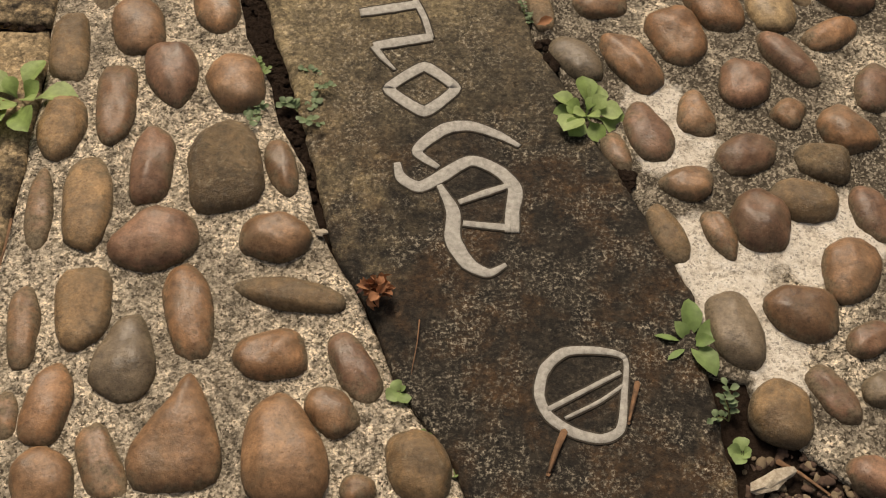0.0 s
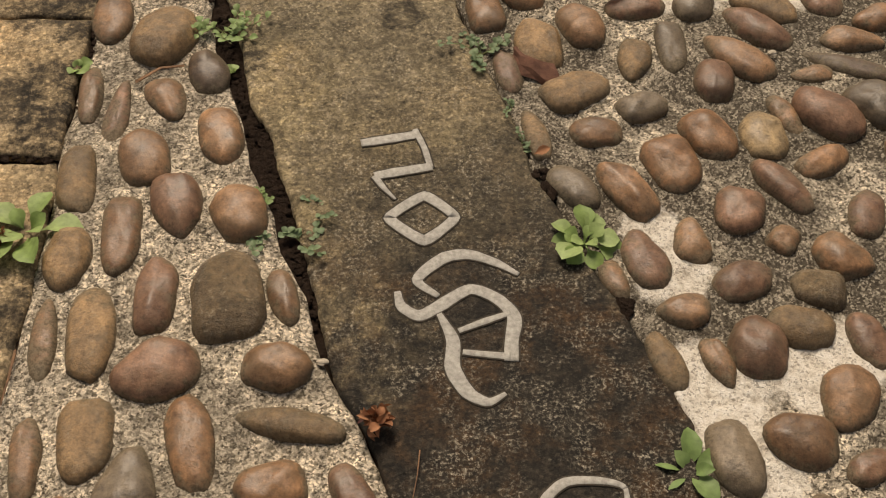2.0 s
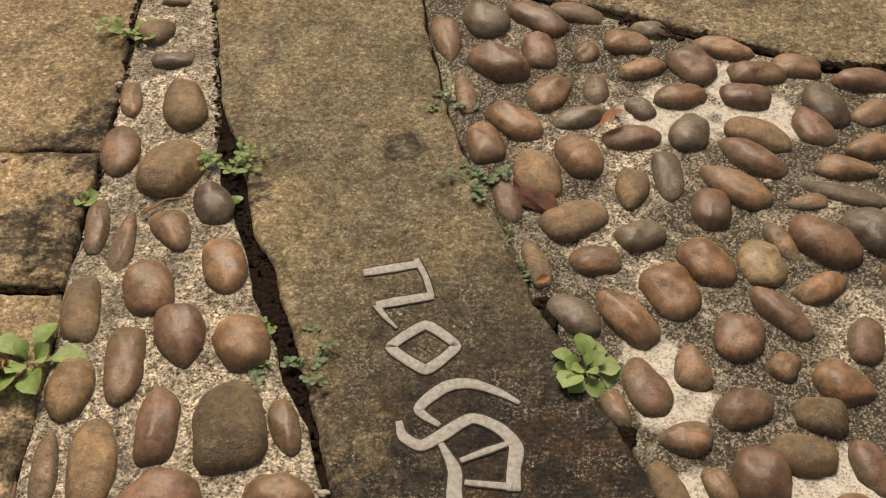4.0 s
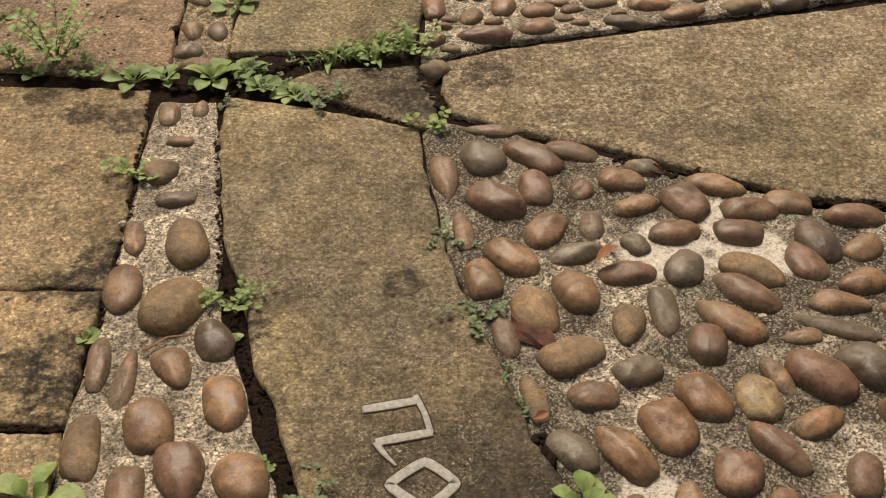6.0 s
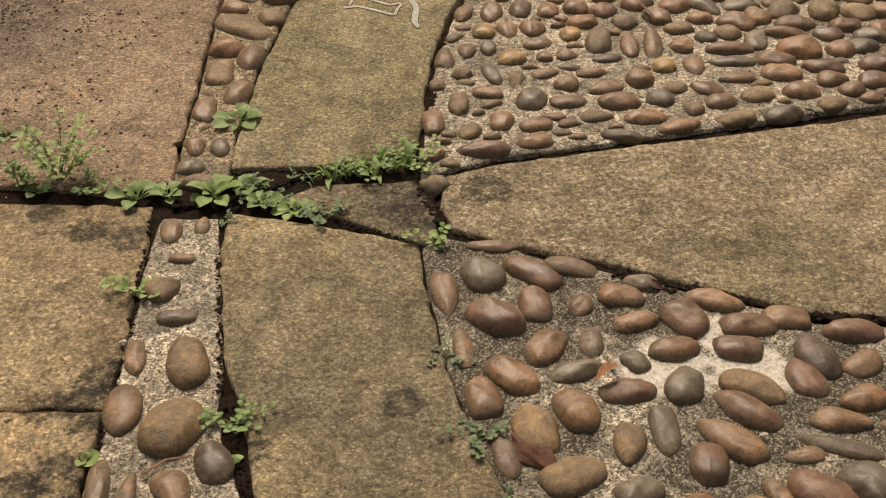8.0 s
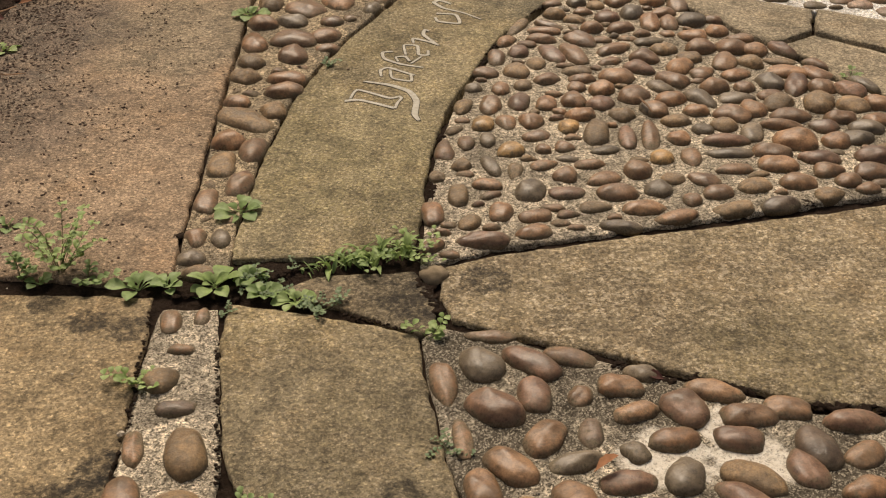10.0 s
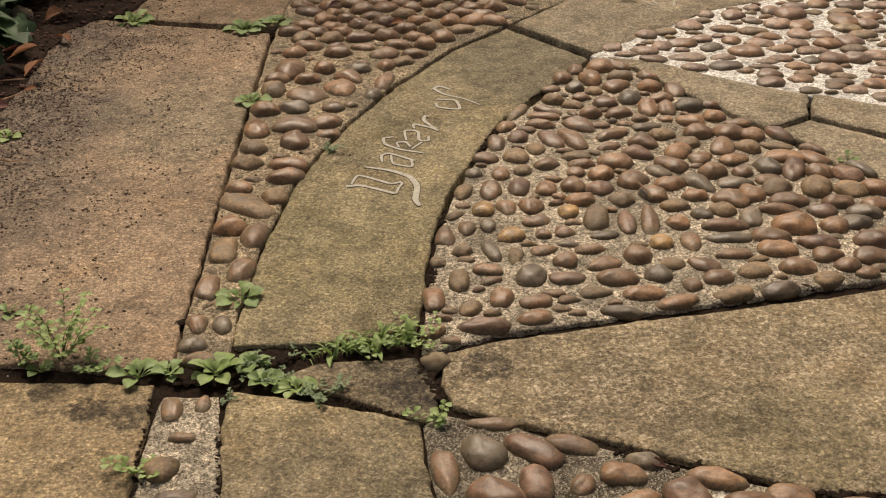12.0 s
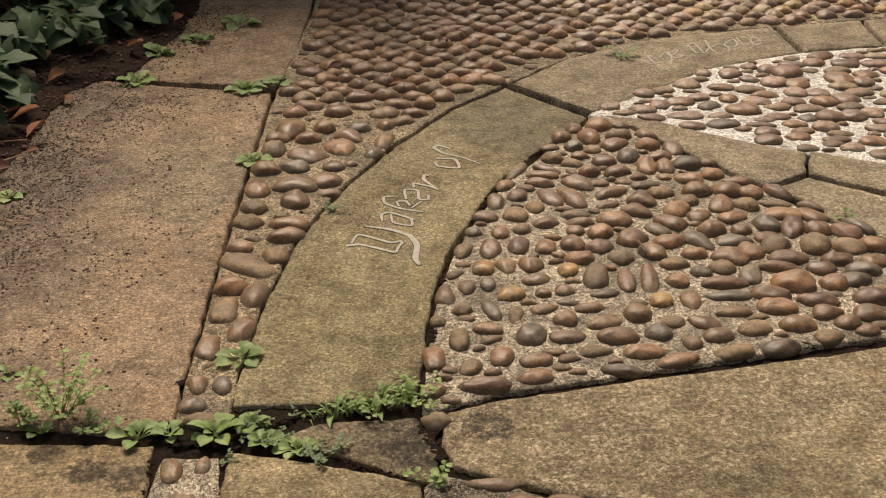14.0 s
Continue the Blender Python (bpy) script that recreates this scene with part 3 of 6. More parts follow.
# ---- plants ----
def leaf_mesh(name, aspect, tip, fold, droop, stalk=0.25, teeth=0.0):
    """A leaf of length 1 from its stalk's foot, folded along the rib, arching."""
    verts, faces = [], []
    rows = 8
    for i in range(rows + 1):
        t = i / rows
        blade = max(0.0, (t - stalk) / (1 - stalk))
        w = 0.02 if blade <= 0 else max(0.02 * (1 - blade), aspect * 0.5 * math.sin(math.pi * blade ** tip) ** 0.75) * (1 + teeth * (i % 2))
        z = 0.2 * math.sin(t * 1.9) - 0.6 * droop * t * t
        for s in (-1, -0.5, 0, 0.5, 1):
            verts.append((t, s * w, z + fold * abs(s) * w))
    for i in range(rows):
        for j in range(4):
            a = i * 5 + j
            faces.append((a, a + 5, a + 6, a + 1))
    return mesh_of(name, verts, faces)


def ivy_mesh(seed):
    """A five-lobed ivy leaf on a stalk, length 1."""
    rng = random.Random(seed)
    verts, faces = [(0, 0, 0), (0.32, 0, 0.1)], []
    n = 25
    for i in range(n):
        a = -2.75 + 5.5 * i / (n - 1)
        r = 0.38 * (0.78 + 0.32 * abs(math.cos(2.5 * a)) ** 1.5) * (1.25 if abs(a) < 0.7 else 1.0) * rng.uniform(0.95, 1.05)
        x, y = 0.36 + r * math.cos(a) * 1.1, r * math.sin(a) * 1.15
        verts.append((x, y, 0.1 + 0.22 * abs(y) - 0.25 * x * x))
    for i in range(n - 1):
        faces.append((1, 2 + i, 3 + i))
    verts += [(0, 0.012, 0.0), (0.32, 0.012, 0.1)]
    faces.append((0, 1, n + 3, n + 2))
    return mesh_of("leaf", verts, faces)


LEAVES = {"rosette": [leaf_mesh("leaf", 0.6, 1.35, 0.3, 0.3, 0.3), leaf_mesh("leaf", 0.66, 1.5, 0.2, 0.45, 0.32), leaf_mesh("leaf", 0.56, 1.25, 0.35, 0.15, 0.28, 0.05)],
          "point": [leaf_mesh("leaf", 0.46, 1.0, 0.3, 0.25, 0.1, 0.06), leaf_mesh("leaf", 0.54, 1.1, 0.25, 0.4, 0.1, 0.06)],
          "clover": [leaf_mesh("leaf", 0.9, 1.25, 0.25, 0.2, 0.12)], "sprig": [leaf_mesh("leaf", 0.8, 1.15, 0.25, 0.2, 0.12), leaf_mesh("leaf", 0.65, 1.1, 0.3, 0.3, 0.15)],
          "grass": [leaf_mesh("leaf", 0.1, 0.6, 0.8, 0.9, 0.0), leaf_mesh("leaf", 0.3, 0.8, 0.5, 0.6, 0.0)],
          "dry": [leaf_mesh("leaf", 0.45, 0.9, 0.55, 0.5, 0.1, 0.1), leaf_mesh("leaf", 0.55, 0.9, 0.45, -0.2, 0.1, 0.15)],
          "ivy": [ivy_mesh(1), ivy_mesh(2), ivy_mesh(3)]}


def stem_mesh(points, r):
    verts, faces = [], []
    for i, p in enumerate(points):
        k = r * (1 - 0.5 * i / len(points))
        for j in range(5):
            a = 2 * math.pi * j / 5
            verts.append((p[0] + k * math.cos(a), p[1] + k * math.sin(a), p[2] + 0.3 * k * math.sin(a)))
    for i in range(len(points) - 1):
        for j in range(5):
            a, b = i * 5 + j, i * 5 + (j + 1) % 5
            faces.append((a, b, b + 5, a + 5))
    return mesh_of("stem", verts, faces)


sprout = random.Random(5)


def put_leaf(parent, kind, material, at, size, heading, rise):
    me = sprout.choice(LEAVES[kind])
    if not me.materials:
        me.materials.append(material)
    ob = new("leaf", me)
    ob.parent = parent
    ob.matrix_basis = pose(*at, sprout.uniform(-20, 20), -rise, heading) @ Matrix.Diagonal((size, size * sprout.uniform(0.85, 1.15), size, 1))
    ob.material_slots[0].link = "OBJECT"
    ob.material_slots[0].material = material
    return ob


def weed(kind, x, y, size, count, tone, label, z=-0.012, upright=1.0):
    """A weed in a joint: rosette, clover, sprig with many leaflets, or grass tuft."""
    root = tagged(new("weed" if kind != "grass" else "grass_tuft"), label, "weed" if kind != "grass" else "grass", "weeds in the joints")
    root.location = (x, y, z)
    count = round(count * 1.6) if kind in ("rosette", "sprig") and tone != "point" else count
    mat = M_GREEN[tone]
    if kind in ("rosette", "clover", "grass"):
        start = sprout.uniform(0, 360)
        for i in range(count):
            inner = i >= 0.6 * count
            look_kind = "point" if tone == "point" else kind
            off = size * (1.1 if kind == "grass" else 0.05)
            put_leaf(root, look_kind, mat, (sprout.uniform(-1, 1) * off, sprout.uniform(-0.35, 0.35) * off, 0.004 if kind != "clover" else size * 0.3),
                     size * (sprout.uniform(0.5, 0.7) if inner else sprout.uniform(0.85, 1.1)), start + i * (137.5 if kind != "clover" else 360 / count) + sprout.uniform(-14, 14),
                     sprout.uniform(15, 65) if kind == "grass" else sprout.uniform(30, 50) if inner else sprout.uniform(2, 22))
    else:
        stems = max(2, count // 6)
        per = math.ceil(count / stems)
        for s in range(stems):
            a, reach = sprout.uniform(0, 6.28), size * sprout.uniform(1.2, 3.0) * (0.55 + 0.02 * count) / upright
            up = size * sprout.uniform(0.5, 1.5) * upright ** 2
            line = [(reach * t * math.cos(a + 0.5 * t), reach * t * math.sin(a + 0.5 * t), 0.004 + up * math.sin(1.6 * t)) for t in (0, 0.25, 0.5, 0.75, 1)]
            stalk = part("stem", stem_mesh(line, 0.0009), M_STEM, root)
            for i in range(per):
                t = 0.2 + 0.8 * (i + 0.5) / per
                k = min(3, int(t * 4))
                u = t * 4 - k
                at = [line[k][q] + u * (line[k + 1][q] - line[k][q]) for q in range(3)]
                put_leaf(stalk, "sprig", mat, at, size * sprout.uniform(0.6, 1.0), math.degrees(a) + (70 if i % 2 else -70) + sprout.uniform(-25, 25), sprout.uniform(0, 25))
    return root


# ---- the ground ----
bm = bmesh.new()
bmesh.ops.create_grid(bm, x_segments=2, y_segments=2, size=600)
ground_mesh = bpy.data.meshes.new("ground")
bm.to_mesh(ground_mesh)
bm.free()
ground = part("ground", ground_mesh, M_SOIL)
ground.location = (0, 0, -0.04)
tagged(ground, "dark damp soil under and between the paving", "soil", "", "structure")

# loose soil in the joints: a fine uneven bed under the flags
gx, gy = np.meshgrid(np.arange(-1.4, 1.4, 0.011), np.arange(0.3, 2.7, 0.011))
flat = np.stack([gx.ravel(), gy.ravel()], 1)
rise = -0.015 + 0.006 * ripple(flat, 16, 3) + 0.006 * ripple(flat, 55, 4) + 0.004 * ripple(flat, 110, 5) + 0.006 * np.exp(-((flat[:, 1] - 1.98) / 0.1) ** 2)
rise = np.minimum(rise, -0.0085)
rows, cols = gx.shape
soil_bed = part("soil_bed", mesh_of("soil_bed", np.column_stack([flat, rise]), [(i * cols + j, i * cols + j + 1, (i + 1) * cols + j + 1, (i + 1) * cols + j) for i in range(rows - 1) for j in range(cols - 1)]), M_CLOD)
tagged(soil_bed, "crumbly dark brown soil in the open joints", "soil", "", "structure")

# an unseen plain wall, added behind the bed to block light from that corner
bm = bmesh.new()
bmesh.ops.create_cube(bm, size=1.0, matrix=Matrix.Translation((-2.25, 6.35, 1.2)) @ Matrix.Diagonal((4.3, 0.24, 2.5, 1)))
bmesh.ops.bevel(bm, geom=bm.edges[:], offset=0.012, segments=2, affect="EDGES")
wall_mesh = bpy.data.meshes.new("wall_north")
bm.to_mesh(wall_mesh)
bm.free()
tagged(part("wall_north", wall_mesh, plain("shade_wall_plaster", (0.2, 0.16, 0.11), (0.3, 0.24, 0.17), 0.95, 9)), "unseen plain wall added to shade the ivy bed's corner", "wall", "", "structure")


# ---- plan of the paving ----
SLAB_A = [(-0.402, 1.902), (-0.276, 1.871), (-0.147, 1.833), (-0.044, 1.79), (-0.03, 1.693), (-0.015, 1.595), (0.009, 1.445), (0.037, 1.343), (0.055, 1.272), (0.09, 1.188), (0.118, 1.089), (0.127, 1.037), (0.163, 0.972), (0.195, 0.888), (0.223, 0.834), (0.246, 0.774), (0.28, 0.692), (0.296, 0.653), (0.299, 0.592), (0.307, 0.521), (0.315, 0.453), (0.34, 0.161), (0.13, 0.159), (0.069, 0.324), (0.032, 0.396), (0.019, 0.43), (-0.013, 0.482), (-0.044, 0.531), (-0.067, 0.588), (-0.089, 0.648), (-0.118, 0.699), (-0.137, 0.744), (-0.152, 0.829), (-0.182, 0.919), (-0.209, 1.016), (-0.241, 1.124), (-0.275, 1.192), (-0.293, 1.288), (-0.315, 1.366), (-0.348, 1.449), (-0.376, 1.599), (-0.4, 1.768)]
PANEL_L = [(-0.523, 1.886), (-0.429, 1.883), (-0.408, 1.768), (-0.384, 1.599), (-0.359, 1.449), (-0.357, 1.366), (-0.34, 1.289), (-0.309, 1.204), (-0.281, 1.124), (-0.265, 1.05), (-0.227, 0.966), (-0.213, 0.905), (-0.174, 0.837), (-0.156, 0.76), (-0.135, 0.711), (-0.099, 0.648), (-0.073, 0.588), (-0.052, 0.53), (-0.02, 0.482), (0.011, 0.43), (0.114, 0.159), (-0.569, 0.153), (-0.623, 0.581), (-0.515, 0.682), (-0.51, 0.739), (-0.509, 0.824), (-0.511, 0.915), (-0.512, 1.021), (-0.521, 1.084), (-0.516, 1.149), (-0.512, 1.266), (-0.515, 1.368), (-0.517, 1.494), (-0.524, 1.633), (-0.529, 1.769)]
SLAB_B1 = [(-1.432, 1.98), (-0.554, 1.929), (-0.539, 1.769), (-0.534, 1.625), (-0.525, 1.494), (-0.522, 1.359), (-1.156, 1.368)]
SLAB_B2 = [(-1.152, 1.36), (-0.522, 1.351), (-0.526, 1.266), (-0.528, 1.149), (-0.525, 1.071), (-1.035, 1.099)]
SLAB_B3 = [(-1.027, 1.083), (-0.527, 1.058), (-0.52, 1.021), (-0.518, 0.915), (-0.516, 0.824), (-0.518, 0.739), (-0.523, 0.674), (-0.565, 0.582), (-0.813, 0.579)]
SLAB_C = [(-1.449, 2.04), (-0.872, 2.006), (-0.641, 1.973), (-0.532, 2.008), (-0.542, 2.191), (-0.541, 2.36), (-0.548, 2.607), (-0.555, 2.932), (-0.559, 3.326), (-0.567, 3.813), (-0.568, 4.011), (-0.931, 4.106), (-1.273, 4.221), (-1.657, 4.17), (-2.178, 3.41), (-1.474, 2.476)]
SLAB_C2 = [(-1.272, 4.299), (-0.94, 4.156), (-0.561, 4.089), (-0.533, 4.427), (-0.53, 5.053), (-0.555, 5.853), (-1.457, 6.168), (-1.477, 5.125), (-1.446, 4.488)]
SLAB_F = [(-0.42, 2.06), (-0.229, 2.066), (-0.05, 2.106), (-0.039, 2.218), (-0.029, 2.417), (-0.015, 2.556), (0.016, 2.737), (0.053, 2.869), (0.101, 3.011), (0.163, 3.204), (0.29, 3.424), (0.388, 3.576), (0.472, 3.709), (0.228, 4.022), (0.043, 3.804), (-0.132, 3.484), (-0.252, 3.204), (-0.316, 3.012), (-0.365, 2.82), (-0.388, 2.63), (-0.41, 2.473), (-0.417, 2.28), (-0.422, 2.187)]
SLAB_G = [(0.255, 4.069), (0.5, 3.766), (0.662, 3.907), (0.939, 4.182), (1.163, 4.293), (1.31, 4.359), (1.293, 4.686), (1.025, 4.627), (0.753, 4.541), (0.457, 4.327)]
SLAB_G2 = [(1.313, 4.692), (1.334, 4.371), (1.633, 4.421), (1.65, 4.756)]
SLAB_G3 = [(1.67, 4.762), (1.652, 4.427), (1.949, 4.502), (2.031, 4.843)]
SLAB_H = [(0.538, 3.732), (0.682, 3.676), (0.789, 3.578), (0.937, 3.463), (1.077, 3.381), (1.035, 3.222), (0.903, 3.134), (0.826, 3.254), (0.762, 3.344), (0.687, 3.487), (0.605, 3.629)]
SLAB_H2 = [(1.092, 3.381), (1.28, 3.273), (1.458, 3.179), (1.381, 2.971), (1.218, 3.078), (1.046, 3.208)]
SLAB_H3 = [(1.036, 3.196), (1.201, 3.063), (1.373, 2.949), (1.262, 2.65), (1.127, 2.792), (1.03, 2.893), (0.981, 3.043), (0.914, 3.117)]
SLAB_D = [(-0.308, 1.951), (-0.245, 1.996), (-0.048, 2.011), (-0.033, 1.968), (-0.004, 1.918), (-0.009, 1.812), (-0.035, 1.788), (-0.138, 1.848), (-0.238, 1.907)]
SLAB_E = [(0.002, 2.018), (0.057, 2.044), (0.138, 2.071), (0.255, 2.098), (0.435, 2.138), (0.557, 2.161), (0.783, 2.209), (0.961, 2.251), (1.675, 2.4), (1.209, 1.484), (0.747, 1.566), (0.637, 1.576), (0.533, 1.621), (0.415, 1.671), (0.322, 1.718), (0.224, 1.749), (0.124, 1.791), (0.021, 1.842), (0.001, 1.92)]
PANEL_W = [(-0.039, 2.026), (0.046, 2.059), (0.139, 2.096), (0.257, 2.126), (0.437, 2.166), (0.561, 2.198), (0.789, 2.251), (0.968, 2.291), (1.691, 2.432), (1.251, 2.62), (1.119, 2.769), (1.011, 2.877), (0.902, 3.098), (0.742, 3.323), (0.587, 3.63), (0.516, 3.696), (0.478, 3.678), (0.385, 3.542), (0.296, 3.383), (0.177, 3.174), (0.116, 3.002), (0.068, 2.861), (0.029, 2.714), (-0.002, 2.555), (-0.015, 2.417), (-0.031, 2.218)]
PANEL_R = [(0.005, 1.812), (0.123, 1.77), (0.222, 1.725), (0.318, 1.69), (0.411, 1.647), (0.528, 1.598), (0.63, 1.548), (0.738, 1.537), (1.195, 1.457), (1.028, 1.139), (0.717, 0.164), (0.638, 0.272), (0.471, 0.409), (0.407, 0.457), (0.355, 0.528), (0.351, 0.546), (0.31, 0.556), (0.306, 0.622), (0.301, 0.661), (0.287, 0.696), (0.254, 0.778), (0.23, 0.838), (0.202, 0.892), (0.17, 0.972), (0.157, 1.021), (0.135, 1.042), (0.126, 1.088), (0.099, 1.188), (0.064, 1.272), (0.045, 1.342), (0.02, 1.445), (-0.003, 1.595), (-0.018, 1.693), (-0.026, 1.781)]
PANEL_X = [(-0.521, 2.008), (-0.528, 2.179), (-0.528, 2.359), (-0.535, 2.607), (-0.54, 2.932), (-0.543, 3.325), (-0.549, 3.812), (-0.546, 4.163), (-0.513, 5.052), (-0.537, 5.851), (2.357, 5.602), (2.087, 4.862), (1.614, 4.767), (1.154, 4.676), (0.76, 4.558), (0.455, 4.343), (0.22, 4.065), (0.034, 3.843), (-0.15, 3.509), (-0.266, 3.226), (-0.33, 3.031), (-0.379, 2.837), (-0.401, 2.646), (-0.422, 2.488), (-0.428, 2.293), (-0.434, 2.187), (-0.425, 2.005)]
PANEL_V = [(0.513, 3.749), (0.616, 3.842), (0.832, 4.075), (1.051, 4.24), (1.313, 4.324), (1.634, 4.386), (2.04, 4.466), (1.544, 3.195), (1.288, 3.299), (1.092, 3.408), (0.944, 3.492), (0.794, 3.603), (0.686, 3.702)]

# pebbles laid by hand: panel, place, length, width, turn, shade
cob("left", -0.474, 0.601, 0.119, 0.036, 98, "b")
cob("left", -0.409, 0.627, 0.118, 0.066, 99, "t")
cob("left", -0.352, 0.564, 0.122, 0.067, 90, "g")
cob("left", -0.286, 0.621, 0.129, 0.059, 104, "o")
cob("left", -0.197, 0.727, 0.091, 0.069, 2, "b")
cob("left", -0.171, 0.647, 0.133, 0.046, 171, "t")
cob("left", -0.188, 0.566, 0.085, 0.061, 16, "o")
cob("left", -0.092, 0.550, 0.105, 0.045, 120, "p")
cob("left", -0.117, 0.498, 0.070, 0.053, 126, "b")
cob("left", -0.428, 0.504, 0.106, 0.056, 81, "o")
cob("left", -0.278, 0.467, 0.135, 0.089, 86, "b")
cob("left", -0.166, 0.448, 0.138, 0.093, 106, "b")
cob("left", -0.359, 0.431, 0.101, 0.044, 113, "b")
cob("left", -0.418, 0.413, 0.081, 0.072, 103, "b")
cob("left", -0.471, 0.486, 0.067, 0.029, 95, "b")
cob("left", -0.019, 0.431, 0.095, 0.069, 116, "t")
cob("left", -0.082, 0.406, 0.042, 0.035, 173, "b")
cob("left", -0.339, 0.721, 0.109, 0.088, 36, "p")
cob("left", -0.485, 0.763, 0.126, 0.035, 97, "b")
cob("left", -0.429, 0.777, 0.149, 0.062, 94, "t")
cob("left", -0.357, 0.835, 0.123, 0.057, 89, "p")
cob("left", -0.265, 0.830, 0.141, 0.092, 101, "m")
cob("left", -0.195, 0.831, 0.096, 0.038, 106, "b")
cob("left", -0.479, 0.894, 0.108, 0.062, 93, "t")
cob("left", -0.417, 0.935, 0.140, 0.052, 96, "o")
cob("left", -0.350, 0.983, 0.119, 0.066, 103, "p")
cob("left", -0.265, 0.969, 0.095, 0.078, 112, "b")
cob("left", -0.491, 1.025, 0.127, 0.053, 95, "t")
cob("left", -0.407, 1.071, 0.107, 0.076, 103, "b")
cob("left", -0.305, 1.107, 0.110, 0.066, 103, "o")
cob("left", -0.390, 1.183, 0.093, 0.053, 114, "b")
cob("left", -0.457, 1.156, 0.139, 0.033, 88, "p")
cob("left", -0.502, 1.192, 0.125, 0.035, 96, "b")
cob("left", -0.339, 1.239, 0.097, 0.058, 107, "d")
cob("left", -0.410, 1.311, 0.127, 0.095, 63, "t")
cob("left", -0.497, 1.353, 0.117, 0.063, 93, "b")
cob("left", -0.413, 1.466, 0.124, 0.073, 103, "t")
cob("left", -0.502, 1.483, 0.096, 0.038, 99, "o")
cob("left", -0.448, 1.582, 0.076, 0.039, 4, "d")
cob("left", -0.488, 1.662, 0.074, 0.059, 45, "t")
cob("left", -0.469, 1.754, 0.052, 0.029, 174, "b")
cob("left", -0.504, 1.842, 0.087, 0.041, 101, "b")
cob("left", -0.447, 1.855, 0.058, 0.031, 96, "b")
cob("right", 0.341, 0.606, 0.105, 0.064, 99, "g")
cob("right", 0.381, 0.502, 0.083, 0.070, 77, "t")
cob("right", 0.441, 0.524, 0.080, 0.043, 118, "p")
cob("right", 0.419, 0.631, 0.094, 0.071, 163, "b")
cob("right", 0.488, 0.689, 0.096, 0.072, 80, "b")
cob("right", 0.495, 0.596, 0.063, 0.043, 28, "p")
cob("right", 0.496, 0.531, 0.051, 0.039, 53, "g")
cob("right", 0.470, 0.426, 0.062, 0.051, 156, "p")
cob("right", 0.390, 0.757, 0.094, 0.074, 99, "p")
cob("right", 0.340, 0.738, 0.079, 0.035, 107, "b")
cob("right", 0.275, 0.739, 0.095, 0.041, 108, "t")
cob("right", 0.446, 0.790, 0.087, 0.062, 158, "t")
cob("right", 0.306, 0.815, 0.073, 0.049, 0, "b")
cob("right", 0.386, 0.861, 0.087, 0.061, 35, "p")
cob("right", 0.480, 0.849, 0.072, 0.057, 172, "m")
cob("right", 0.518, 0.900, 0.083, 0.061, 123, "o")
cob("right", 0.530, 0.771, 0.088, 0.050, 104, "p")
cob("right", 0.265, 0.895, 0.100, 0.060, 112, "p")
cob("right", 0.223, 0.862, 0.064, 0.036, 110, "b")
cob("right", 0.328, 0.926, 0.077, 0.046, 92, "b")
cob("right", 0.449, 0.930, 0.051, 0.040, 53, "b")
cob("right", 0.398, 0.978, 0.082, 0.067, 81, "p")
cob("right", 0.462, 1.021, 0.110, 0.052, 127, "p")
cob("right", 0.251, 1.015, 0.117, 0.060, 119, "o")
cob("right", 0.180, 1.019, 0.091, 0.052, 124, "g")
cob("right", 0.567, 0.975, 0.087, 0.050, 69, "p")
cob("right", 0.317, 1.060, 0.105, 0.074, 112, "o")
cob("right", 0.526, 1.067, 0.082, 0.050, 31, "o")
cob("right", 0.374, 1.114, 0.097, 0.071, 115, "o")
cob("right", 0.451, 1.117, 0.094, 0.068, 85, "c")
cob("right", 0.489, 1.158, 0.086, 0.038, 114, "b")
cob("right", 0.547, 1.158, 0.117, 0.078, 130, "p")
cob("right", 0.217, 1.121, 0.080, 0.055, 5, "b")
cob("right", 0.133, 1.118, 0.097, 0.038, 104, "t")
cob("right", 0.193, 1.202, 0.105, 0.069, 30, "t")
cob("right", 0.286, 1.170, 0.077, 0.054, 27, "g")
cob("right", 0.395, 1.221, 0.089, 0.064, 77, "p")
cob("right", 0.437, 1.274, 0.131, 0.060, 134, "b")
cob("right", 0.542, 1.241, 0.069, 0.034, 12, "o")
cob("right", 0.594, 1.260, 0.145, 0.038, 158, "d")
cob("right", 0.622, 1.178, 0.097, 0.074, 122, "g")
cob("right", 0.144, 1.296, 0.109, 0.075, 94, "t")
cob("right", 0.097, 1.244, 0.089, 0.041, 102, "p")
cob("right", 0.284, 1.271, 0.100, 0.049, 78, "t")
cob("right", 0.341, 1.297, 0.110, 0.046, 94, "g")
cob("right", 0.210, 1.341, 0.100, 0.068, 104, "b")
cob("right", 0.066, 1.374, 0.098, 0.056, 103, "b")
cob("right", 0.114, 1.424, 0.110, 0.066, 128, "b")
cob("right", 0.296, 1.384, 0.096, 0.053, 3, "p")
cob("right", 0.387, 1.398, 0.088, 0.065, 71, "g")
cob("right", 0.476, 1.336, 0.121, 0.060, 141, "p")
cob("right", 0.493, 1.387, 0.113, 0.066, 144, "t")
cob("right", 0.614, 1.315, 0.095, 0.048, 168, "b")
cob("right", 0.663, 1.362, 0.084, 0.055, 24, "o")
cob("right", 0.581, 1.412, 0.101, 0.059, 101, "p")
cob("right", 0.172, 1.494, 0.096, 0.066, 59, "b")
cob("right", 0.249, 1.503, 0.077, 0.047, 88, "d")
cob("right", 0.218, 1.433, 0.104, 0.044, 16, "g")
cob("right", 0.317, 1.458, 0.054, 0.041, 118, "g")
cob("right", 0.383, 1.487, 0.089, 0.055, 5, "o")
